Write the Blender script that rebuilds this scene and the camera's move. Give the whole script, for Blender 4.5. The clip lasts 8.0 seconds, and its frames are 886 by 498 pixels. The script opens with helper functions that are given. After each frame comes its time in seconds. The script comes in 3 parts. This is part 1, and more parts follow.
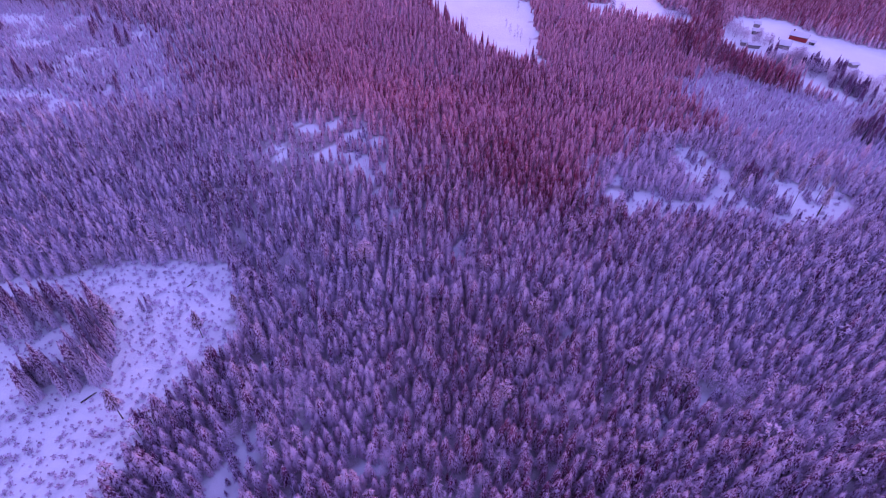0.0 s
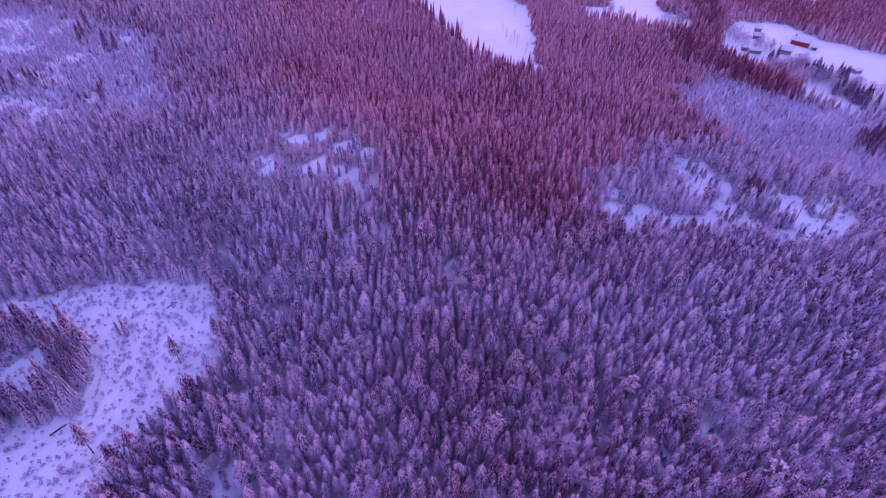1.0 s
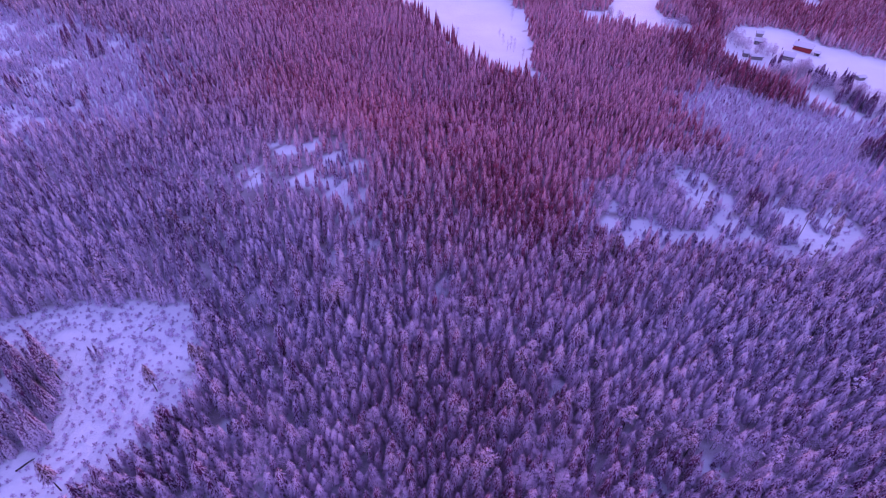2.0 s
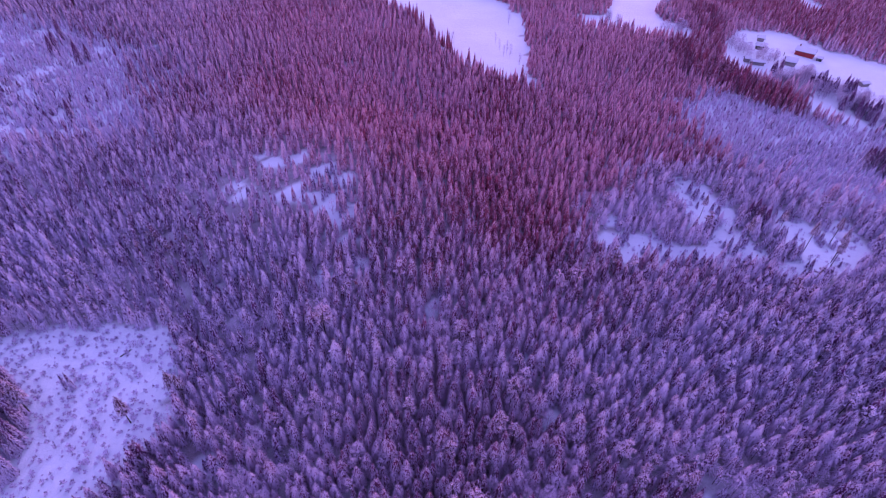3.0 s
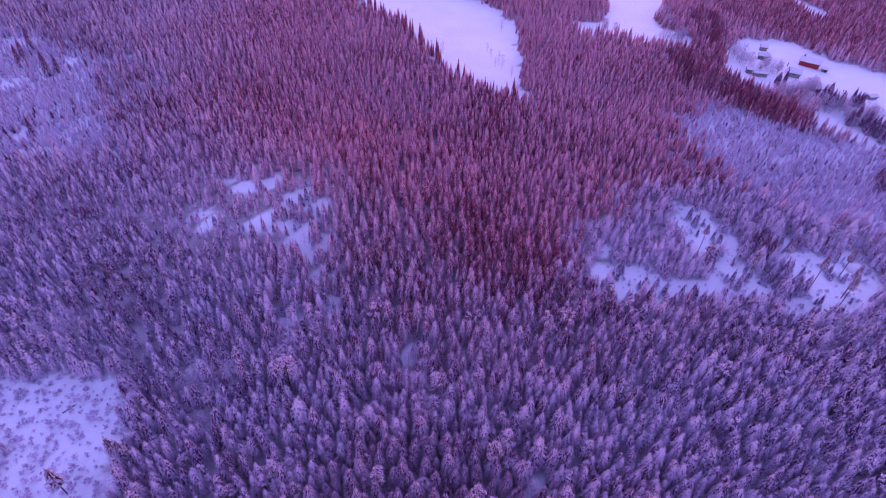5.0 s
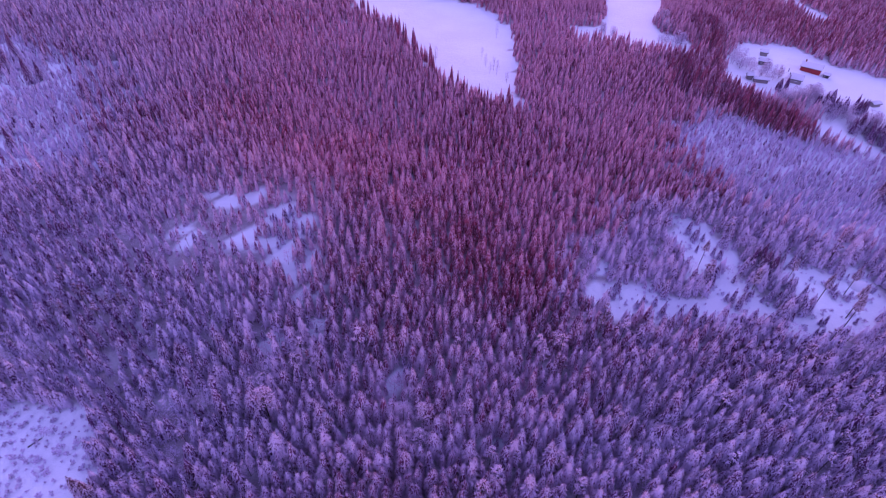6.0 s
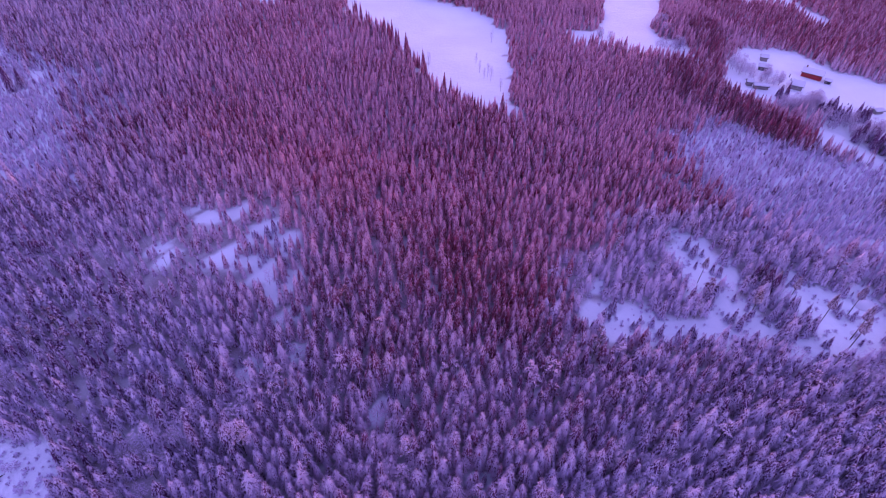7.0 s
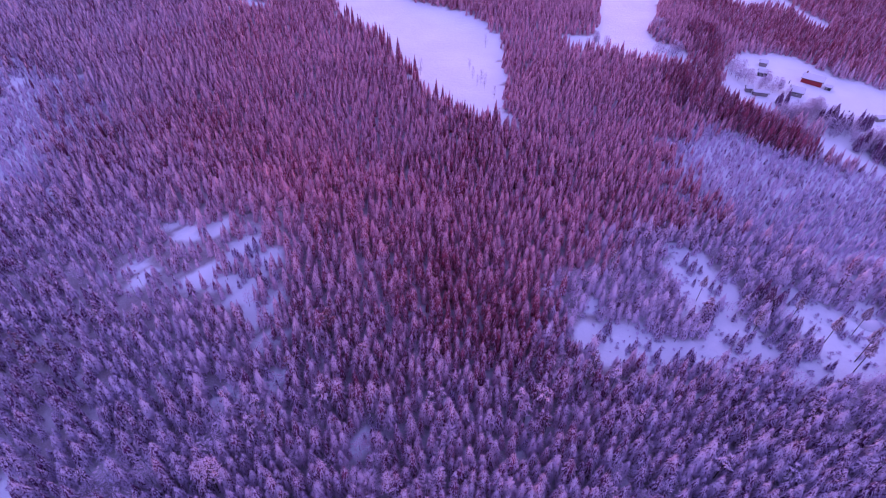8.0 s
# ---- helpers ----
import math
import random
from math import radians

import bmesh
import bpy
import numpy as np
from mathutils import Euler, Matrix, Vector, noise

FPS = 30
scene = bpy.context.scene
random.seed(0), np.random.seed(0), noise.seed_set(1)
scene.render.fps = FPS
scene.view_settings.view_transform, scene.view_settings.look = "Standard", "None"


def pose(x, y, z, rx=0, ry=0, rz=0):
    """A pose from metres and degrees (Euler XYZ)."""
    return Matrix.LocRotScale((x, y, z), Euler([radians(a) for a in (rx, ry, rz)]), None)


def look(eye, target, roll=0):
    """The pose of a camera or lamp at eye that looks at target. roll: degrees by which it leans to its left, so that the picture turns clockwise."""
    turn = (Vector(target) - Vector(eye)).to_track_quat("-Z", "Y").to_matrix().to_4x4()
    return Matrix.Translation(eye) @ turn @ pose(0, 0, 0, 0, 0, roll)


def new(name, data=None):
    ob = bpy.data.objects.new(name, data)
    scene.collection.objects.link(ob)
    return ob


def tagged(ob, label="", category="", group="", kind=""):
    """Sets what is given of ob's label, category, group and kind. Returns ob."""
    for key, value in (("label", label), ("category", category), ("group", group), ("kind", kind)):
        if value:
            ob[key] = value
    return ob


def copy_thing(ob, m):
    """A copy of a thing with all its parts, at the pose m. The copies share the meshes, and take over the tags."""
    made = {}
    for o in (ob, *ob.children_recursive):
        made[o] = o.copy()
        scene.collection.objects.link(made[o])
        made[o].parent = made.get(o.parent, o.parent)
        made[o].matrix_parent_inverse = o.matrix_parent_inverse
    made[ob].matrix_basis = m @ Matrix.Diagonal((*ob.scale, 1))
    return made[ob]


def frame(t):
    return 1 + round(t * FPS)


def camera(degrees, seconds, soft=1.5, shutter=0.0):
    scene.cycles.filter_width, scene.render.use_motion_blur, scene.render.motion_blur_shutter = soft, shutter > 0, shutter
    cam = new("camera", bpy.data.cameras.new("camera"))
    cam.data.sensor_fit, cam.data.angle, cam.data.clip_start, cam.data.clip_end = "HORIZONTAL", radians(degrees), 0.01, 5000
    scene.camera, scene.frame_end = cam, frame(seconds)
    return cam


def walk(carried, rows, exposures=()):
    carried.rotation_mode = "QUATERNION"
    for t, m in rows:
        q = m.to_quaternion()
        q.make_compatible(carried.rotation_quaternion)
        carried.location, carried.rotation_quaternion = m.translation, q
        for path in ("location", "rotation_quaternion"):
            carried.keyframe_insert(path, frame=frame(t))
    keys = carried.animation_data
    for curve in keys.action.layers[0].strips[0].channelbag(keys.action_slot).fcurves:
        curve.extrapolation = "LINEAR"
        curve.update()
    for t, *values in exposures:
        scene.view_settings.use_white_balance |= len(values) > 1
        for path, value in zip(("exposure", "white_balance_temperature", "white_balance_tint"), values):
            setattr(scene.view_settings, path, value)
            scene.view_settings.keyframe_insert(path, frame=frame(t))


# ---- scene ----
cam = camera(78.2, 8.0, 1.05)
PATH = [
    (0, (3.878, -0.952, 109.067), (2.722, 59.448, 56.638), 1.15),
    (0.5, (4.810, 3.087, 109.095), (3.732, 63.447, 56.624), 1.15),
    (1, (5.912, 7.160, 109.197), (4.874, 67.520, 56.685), 1.25),
    (1.5, (6.966, 11.114, 109.321), (5.968, 71.434, 56.808), 1.35),
    (3, (10.250, 23.162, 109.352), (9.330, 83.482, 56.796), 1.35),
    (3.5, (11.457, 27.096, 109.393), (10.537, 87.376, 56.797), 1.34),
    (4, (12.745, 31.072, 109.442), (11.786, 91.392, 56.887), 1.35),
    (4.5, (13.805, 35.029, 109.385), (12.923, 95.229, 56.748), 1.44),
    (6, (17.422, 47.111, 109.283), (16.737, 107.271, 56.560), 1.54),
    (6.5, (18.720, 50.985, 109.295), (18.074, 111.105, 56.531), 1.54),
    (7, (20.207, 55.039, 109.173), (19.602, 115.199, 56.448), 1.54),
    (7.5, (21.406, 58.918, 109.111), (20.882, 119.078, 56.383), 1.54),
    (8, (22.706, 62.873, 108.917), (22.343, 123.033, 56.225), 1.64),
]
EXPOSURE = 2.43
walk(cam, [(t, look(eye, target, roll)) for t, eye, target, roll in PATH], [(0.0, EXPOSURE, 7100.0, 136.0), (8.0, EXPOSURE, 7100.0, 136.0)])

# ---- world and sun: a low red sun ahead of the camera, behind thin cloud ----
SUN_ELEVATION, SUN_AZIMUTH = 5.0, 6.0
world = bpy.data.worlds.new("winter_sky")
scene.world = world
world.use_nodes = True
wn = world.node_tree
sky = wn.nodes.new("ShaderNodeTexSky")
sky.sky_type = "NISHITA"
sky.sun_disc = False
sky.sun_elevation, sky.sun_rotation = radians(SUN_ELEVATION), radians(SUN_AZIMUTH)
sky.air_density, sky.dust_density, sky.ozone_density = 1.0, 0.6, 2.5
wn.links.new(sky.outputs["Color"], wn.nodes["Background"].inputs["Color"])
wn.nodes["Background"].inputs["Strength"].default_value = 0.15
sun_data = bpy.data.lights.new("sun", "SUN")
sun_data.energy, sun_data.angle, sun_data.color = 0.105, radians(15), (1.0, 0.26, 0.20)
sun = new("sun", sun_data)
az, el = radians(SUN_AZIMUTH), radians(SUN_ELEVATION)
sun.matrix_world = look((0, 0, 0), (-math.sin(az) * math.cos(el), -math.cos(az) * math.cos(el), -math.sin(el)))
sun.location = (60, 500, 160)


# ---- materials ----
def material(name):
    m = bpy.data.materials.new(name)
    m.use_nodes = True
    return m, m.node_tree, m.node_tree.nodes["Principled BSDF"]


def node(nt, kind, **values):
    n = nt.nodes.new(kind)
    for key, value in values.items():
        n.inputs[key].default_value = value
    return n


def maths(nt, op, a, b, c=None):
    n = nt.nodes.new("ShaderNodeMath")
    n.operation = op
    for i, v in enumerate((a, b, c)):
        if v is None:
            continue
        if isinstance(v, (int, float)):
            n.inputs[i].default_value = v
        else:
            nt.links.new(v, n.inputs[i])
    return n.outputs[0]


def mixed(nt, fac, a, b):
    n = nt.nodes.new("ShaderNodeMix")
    n.data_type = "RGBA"
    for s, v in ((n.inputs[0], fac), (n.inputs[6], a), (n.inputs[7], b)):
        if isinstance(v, (tuple, float, int)):
            s.default_value = v
        else:
            nt.links.new(v, s)
    return n.outputs[2]


def noise_tex(nt, scale, detail=2.0, rough=0.55):
    co = nt.nodes.new("ShaderNodeNewGeometry")
    n = node(nt, "ShaderNodeTexNoise", Scale=scale, Detail=detail, Roughness=rough)
    nt.links.new(co.outputs["Position"], n.inputs["Vector"])
    return n.outputs["Fac"]


def streaks(nt, scale):
    """A grain drawn out downwards, as snow hangs on drooping boughs."""
    co = nt.nodes.new("ShaderNodeNewGeometry")
    long = nt.nodes.new("ShaderNodeVectorMath")
    long.operation = "MULTIPLY"
    long.inputs[1].default_value = (1.0, 1.0, 0.45)
    nt.links.new(co.outputs["Position"], long.inputs[0])
    n = node(nt, "ShaderNodeTexNoise", Scale=scale, Detail=1.5, Roughness=0.55)
    nt.links.new(long.outputs[0], n.inputs["Vector"])
    return n.outputs["Fac"]


def stepped(nt, v, lo, hi, a=0.0, b=1.0):
    n = nt.nodes.new("ShaderNodeMapRange")
    n.interpolation_type = "SMOOTHSTEP"
    nt.links.new(v, n.inputs[0])
    for i, x in enumerate((lo, hi, a, b)):
        n.inputs[i + 1].default_value = x
    return n.outputs[0]


def bumped(nt, shader, height, strength, distance):
    b = node(nt, "ShaderNodeBump", Strength=strength, Distance=distance)
    nt.links.new(height, b.inputs["Height"])
    nt.links.new(b.outputs[0], shader.inputs["Normal"])


SNOW = (0.68, 0.84, 0.86, 1)


def snow_material():
    m, nt, sh = material("snow")
    big, mid, fine = noise_tex(nt, 0.035, 3), noise_tex(nt, 0.45, 4), noise_tex(nt, 3.0, 3)
    litter = stepped(nt, noise_tex(nt, 1.1, 5, 0.7), 0.62, 0.78)
    base = mixed(nt, stepped(nt, big, 0.35, 0.7), (0.63, 0.77, 0.81, 1), SNOW)
    base = mixed(nt, maths(nt, "MULTIPLY", litter, 0.35), base, (0.30, 0.29, 0.30, 1))
    # Undergrowth litter plus the shade between trees, both painted as dark floor.
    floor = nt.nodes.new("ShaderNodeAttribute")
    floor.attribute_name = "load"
    brush_and_shade = mixed(nt, stepped(nt, fine, 0.4, 0.65), (0.16, 0.06, 0.08, 1), (0.30, 0.16, 0.20, 1))
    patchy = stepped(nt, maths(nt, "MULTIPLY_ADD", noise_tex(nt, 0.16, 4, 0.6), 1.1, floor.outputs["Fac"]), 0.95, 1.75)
    base = mixed(nt, maths(nt, "MULTIPLY", patchy, 0.75), base, brush_and_shade)
    nt.links.new(base, sh.inputs["Base Color"])
    sh.inputs["Roughness"].default_value = 0.8
    sh.inputs["Specular IOR Level"].default_value = 0.12
    bumped(nt, sh, maths(nt, "ADD", mid, maths(nt, "MULTIPLY", fine, 0.3)), 0.7, 0.6)
    return m


def ice_material():
    m, nt, sh = material("lake_snow")
    drift = noise_tex(nt, 0.06, 4)
    nt.links.new(mixed(nt, stepped(nt, drift, 0.3, 0.7), (0.53, 0.59, 0.64, 1), (0.60, 0.66, 0.71, 1)), sh.inputs["Base Color"])
    sh.inputs["Roughness"].default_value = 0.9
    sh.inputs["Specular IOR Level"].default_value = 0.08
    bumped(nt, sh, noise_tex(nt, 0.5, 4), 0.2, 0.2)
    return m


def needle_material(name, needles, red_glow_tone, lift=0.0, even=0.0):
    """Snow and rime lie on what faces up, the more the higher the tree's load; needles or twigs show between."""
    m, nt, sh = material(name)
    geo = nt.nodes.new("ShaderNodeNewGeometry")
    sep = nt.nodes.new("ShaderNodeSeparateXYZ")
    nt.links.new(geo.outputs["Normal"], sep.inputs[0])
    att, old = nt.nodes.new("ShaderNodeAttribute"), nt.nodes.new("ShaderNodeAttribute")
    att.attribute_name, old.attribute_name = "load", "red_and_glow"
    info = nt.nodes.new("ShaderNodeObjectInfo")
    up = maths(nt, "ABSOLUTE", sep.outputs[2], 0.0)
    grain = streaks(nt, 3.4)
    load = maths(nt, "MULTIPLY_ADD", info.outputs["Random"], 0.12, att.outputs["Fac"])
    load = maths(nt, "MULTIPLY_ADD", geo.outputs["Random Per Island"], 0.15 - 0.05 * even, load)
    v = maths(nt, "MULTIPLY_ADD", up, 0.5, maths(nt, "MULTIPLY_ADD", grain, 2.0, load))
    fac = stepped(nt, v, 1.46 - lift - 0.3 * even, 1.96 - lift + 0.3 * even)
    # The low sun's red glow is mixed into needles and rime, with stands' own red.
    tone = mixed(nt, old.outputs["Fac"], needles, red_glow_tone)
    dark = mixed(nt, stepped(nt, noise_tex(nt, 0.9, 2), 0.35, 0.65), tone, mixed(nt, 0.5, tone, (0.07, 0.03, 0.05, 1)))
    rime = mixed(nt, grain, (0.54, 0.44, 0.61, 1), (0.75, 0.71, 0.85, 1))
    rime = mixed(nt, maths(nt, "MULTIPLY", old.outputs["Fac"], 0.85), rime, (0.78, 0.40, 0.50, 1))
    colour = mixed(nt, fac, dark, rime)
    nt.links.new(colour, sh.inputs["Base Color"])
    sh.inputs["Roughness"].default_value = 0.65
    sh.inputs["Specular IOR Level"].default_value = 0.3
    bumped(nt, sh, grain, 0.5, 0.1)
    thin = nt.nodes.new("ShaderNodeBsdfTranslucent")
    nt.links.new(colour, thin.inputs["Color"])
    both = nt.nodes.new("ShaderNodeMixShader")
    both.inputs[0].default_value = 0.36
    nt.links.new(sh.outputs[0], both.inputs[1])
    nt.links.new(thin.outputs[0], both.inputs[2])
    nt.links.new(both.outputs[0], nt.nodes["Material Output"].inputs["Surface"])
    return m


def plain(name, a, b, scale, rough=0.8, bump=0.4, dist=0.02):
    m, nt, sh = material(name)
    n = noise_tex(nt, scale, 4, 0.65)
    nt.links.new(mixed(nt, stepped(nt, n, 0.3, 0.7), a, b), sh.inputs["Base Color"])
    sh.inputs["Roughness"].default_value = rough
    bumped(nt, sh, n, bump, dist)
    return m


MAT_SNOW = snow_material()
MAT_ICE = ice_material()
# Second colour: the reddened tone that carries the painted sun glow.
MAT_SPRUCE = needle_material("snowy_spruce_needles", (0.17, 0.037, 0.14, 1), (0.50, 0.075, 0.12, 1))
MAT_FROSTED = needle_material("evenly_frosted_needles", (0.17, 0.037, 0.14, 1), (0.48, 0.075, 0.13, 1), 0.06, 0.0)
MAT_PINE = needle_material("rimed_pine_needles", (0.15, 0.048, 0.080, 1), (0.40, 0.09, 0.12, 1), 0.05)
MAT_TWIG = needle_material("frosted_twigs", (0.20, 0.12, 0.21, 1), (0.42, 0.12, 0.15, 1), 0.05)
MAT_BARK = plain("spruce_bark", (0.10, 0.065, 0.05, 1), (0.035, 0.025, 0.022, 1), 6.0, 0.9)
MAT_LOG = plain("weathered_log", (0.06, 0.045, 0.04, 1), (0.02, 0.016, 0.015, 1), 5.0, 0.9)
MAT_RED = plain("red_painted_boards", (0.46, 0.03, 0.03, 1), (0.33, 0.02, 0.02, 1), 2.0, 0.75)
MAT_GREY = plain("grey_boards", (0.28, 0.25, 0.25, 1), (0.17, 0.15, 0.15, 1), 2.0, 0.85)
MAT_WHITE = plain("white_trim", (0.75, 0.74, 0.72, 1), (0.6, 0.6, 0.58, 1), 3.0, 0.6)
MAT_DARKPAINT = plain("dark_paint", (0.03, 0.03, 0.035, 1), (0.02, 0.02, 0.02, 1), 3.0, 0.35, 0.1)
MAT_GLASS = plain("dark_glass", (0.02, 0.022, 0.025, 1), (0.03, 0.03, 0.035, 1), 1.0, 0.1, 0.0)
MAT_BRICK = plain("chimney_brick", (0.25, 0.10, 0.07, 1), (0.15, 0.07, 0.05, 1), 6.0, 0.9)

# ---- plan: terrain, openings and stands ----
rng = np.random.default_rng(11)


def rough_noise(x, y, s, seed=0.0):
    """A cheap smooth noise from crossed sines, about -1 to 1."""
    a = np.sin(x / s * 1.7 + seed + 1.3 * np.sin(y / s * 1.1 + seed * 2.1))
    b = np.sin(y / s * 1.9 - seed * 1.7 + 1.2 * np.sin(x / s * 1.3 + seed))
    c = np.sin((x + y) / s * 3.1 + seed * 0.7 + np.sin((x - y) / s * 2.3))
    return (a + b + 0.6 * c) / 2.6


def inside(x, y, poly):
    hit = np.zeros(np.shape(x), bool)
    px, py = poly[-1]
    for qx, qy in poly:
        cross = (qy > y) != (py > y)
        with np.errstate(divide="ignore", invalid="ignore"):
            hit ^= cross & (x < (px - qx) * (y - qy) / (py - qy) + qx)
        px, py = qx, qy
    return hit


CLEARING = [(-190, 104), (-125, 99), (-108, 101), (-97, 106), (-88, 110), (-77, 111), (-63, 112), (-55, 107), (-50, 92), (-51, 80), (-54, 70), (-61, 63), (-60, 55), (-58, 49), (-63, 43), (-66, 32), (-190, 25)]
RIGHT_OPENING = [(54, 152), (58, 160), (63, 170.5), (66.5, 168), (65, 159), (77, 157), (85, 153), (93, 156), (93, 161), (97, 166), (103, 167), (108, 164), (106, 160), (111, 156), (109, 151), (101, 150), (86, 147), (76, 145), (69, 148.5), (58, 149.5)]
EDGE_OPENING = [(114, 158), (119, 163), (119, 171), (123, 177), (129, 171), (133, 168), (138, 172), (146, 172), (148, 164), (143, 158), (136, 151), (130, 145), (122, 144), (115, 142), (109, 143), (110, 149), (117, 152), (121, 155), (119, 158)]
UPPER_OPENING = [(87, 185), (91, 194), (99, 190), (104, 192), (104, 184), (109, 175), (105, 169), (91, 168), (88, 173), (90, 179)]
LAKE = [(-70, 460), (-50, 402), (-31, 374), (-9, 341), (3, 313), (16, 285), (29, 274), (42, 267), (47, 266), (49.5, 290), (49, 324), (48.5, 362), (45, 384), (32, 397), (18, 411), (0, 420), (-20, 460)]
FAR_OPENING = [(86, 352), (80, 372), (96, 374), (105, 380), (115, 444), (125, 520), (185, 520), (159, 444), (142, 402), (137, 376), (153, 362), (150, 340), (118, 350), (102, 352)]
FARM = [(183, 369), (203, 366), (216, 352), (239, 325), (330, 270), (300, 222), (222, 232), (192, 244), (178, 254), (172, 264), (184, 282), (166, 285), (150, 308), (158, 332)]
PALE_STAND = [(117, 271), (132, 281), (143, 270), (154, 259), (170, 254), (192, 246), (222, 234), (246, 212), (186, 172), (146, 180), (116, 200), (104, 229), (105, 252)]
PALE_LEFT = [(-300, 330), (-205, 318), (-140, 286), (-108, 240), (-98, 198), (-140, 182), (-250, 174)]
DARK_STAND = [(120, 296), (131, 284), (143, 270), (154, 257), (169, 252), (172, 264), (157, 286), (150, 306), (153, 322), (164, 345), (178, 380), (172, 402), (162, 395), (155, 366), (156, 340), (140, 334), (128, 332), (122, 312)]
BACK_STAND = [(171, 460), (186, 400), (203, 370), (216, 355), (239, 330), (340, 275), (420, 520), (200, 520)]
YOUNG_STAND = [(48, 140), (56, 172), (84, 204), (118, 204), (146, 184), (200, 176), (190, 150), (120, 138)]
SMALL_GAPS = [(-37.5, 52, 4.6, 9), (-13, 53, 2.6, 3.4), (-24.5, 47, 4, 2.6), (-52, 178.8, 4.2, 5.5), (-42, 181.3, 4, 2.6), (-56, 164.2, 2.6, 4.5), (-31, 171.2, 5, 4), (-24, 169.5, 2.6, 3.5), (-28, 160.5, 3.2, 6), (-22, 154.4, 2.4, 4.5), (-20, 147.4, 1.8, 3), (-40, 161.9, 5.5, 4.5), (-38, 164.9, 2.8, 3.5), (-54, 153.3, 3.4, 2.6), (-18, 163.5, 3, 2.5), (-47, 149.4, 3, 3),
              (41, 73, 3.2, 4.6), (66, 74, 3.4, 3.4), (53, 66, 2.2, 5), (8, 126, 3.2, 2), (22, 118, 2.4, 3.2), (30, 108, 2.4, 2), (83, 137, 3, 2.6), (-28, 132, 3.4, 2.6), (-16, 135, 2.6, 2.6), (11, 122, 2.4, 2.8), (41, 122, 2.4, 2.8), (26, 133, 3.4, 3), (8, 122, 3, 2.4), (37, 92, 2, 2.6), (-38, 76, 3.4, 2.6), (-22, 79, 2.6, 2.2), (-95, 395, 14, 8), (-176, 206, 18, 6), (-154, 201, 9, 5), (-131, 202, 9, 4), (-141, 212, 6, 4), (-229, 291, 15, 9), (-204, 261, 11, 6), (-172, 254, 8, 6), (-160, 262, 6, 4), (-195, 298, 12, 6),
              (222, 470, 16, 24), (246, 462, 14, 16), (252, 428, 9, 22)]


def ground_z(x, y):
    z = 8.4 * np.exp(-(((x + 30) / 55.0) ** 2 + ((y - 180) / 45.0) ** 2))
    z = z - math.tan(radians(1.7)) * (np.clip(x, -300, 380) - 25) + 0.5 * rough_noise(x, y, 38.0, 1.0) + 0.18 * rough_noise(x, y, 11.0, 4.0)
    flat = 1.0 / (1.0 + np.exp(-(np.hypot((x - 10) / 1.0, (y - 350) / 1.7) - 75) / 8.0))
    far = np.clip((np.hypot(x, y - 200) - 700) / 2500.0, 0, 1)
    return z * flat + 60.0 * far * far * (1 + 0.6 * rough_noise(x, y, 500.0, 2.0))


def open_here(x, y, jitter=2.2):
    """True where no forest stands: clearings, lake, field and small gaps, with ragged edges."""
    jx = x + jitter * rough_noise(x, y, 7.0, 3.0) + 0.6 * jitter * rough_noise(x, y, 2.6, 5.0)
    jy = y + jitter * rough_noise(x, y, 6.0, 8.0) + 0.6 * jitter * rough_noise(x, y, 2.3, 9.0)
    o = np.zeros(np.shape(x), bool)
    for poly in (CLEARING, RIGHT_OPENING, EDGE_OPENING, UPPER_OPENING):
        o |= inside(jx, jy, poly)
    for poly in (LAKE, FAR_OPENING, FARM):
        o |= inside(jx + 3.5 * rough_noise(x, y, 13.0, 2.2), jy + 4.0 * rough_noise(x, y, 10.0, 7.7), poly)
    o |= inside(jx, jy, PALE_LEFT) & (rough_noise(x, y, 15.0, 1.5) + 0.7 * rough_noise(x, y, 5.0, 6.5) > 0.8)
    for cx, cy, rx, ry in SMALL_GAPS:
        o |= ((jx - cx) / rx) ** 2 + ((jy - cy) / ry) ** 2 < (0.7 if cy < 140 else 0.85)
    return o


# ---- mesh helpers ----
def mesh_of(name, v, t, mats, slot=None, load=None, red_and_glow=None):
    """A mesh of triangles from arrays, with material slots and the snow load of each vertex."""
    me = bpy.data.meshes.new(name)
    v, t = np.asarray(v, np.float32), np.asarray(t, np.int32)
    me.vertices.add(len(v))
    me.vertices.foreach_set("co", v.ravel())
    me.loops.add(t.size)
    me.loops.foreach_set("vertex_index", t.ravel())
    me.polygons.add(len(t))
    me.polygons.foreach_set("loop_start", np.arange(0, t.size, 3, dtype=np.int32))
    for m in mats:
        me.materials.append(m)
    if slot is not None:
        me.polygons.foreach_set("material_index", np.asarray(slot, np.int32))
    a = me.attributes.new("load", "FLOAT", "POINT")
    a.data.foreach_set("value", np.zeros(len(v), np.float32) if load is None else np.asarray(load, np.float32))
    if red_and_glow is not None:
        a = me.attributes.new("red_and_glow", "FLOAT", "POINT")
        a.data.foreach_set("value", np.asarray(red_and_glow, np.float32))
    me.update(calc_edges=True)
    me.validate()
    return me


def part(name, bm, mat, parent, label=""):
    """One mesh object under a thing or under a part."""
    me = bpy.data.meshes.new(name)
    bm.normal_update()
    bm.to_mesh(me)
    bm.free()
    me.materials.append(mat)
    ob = new(name, me)
    ob.parent = parent
    return tagged(ob, label)


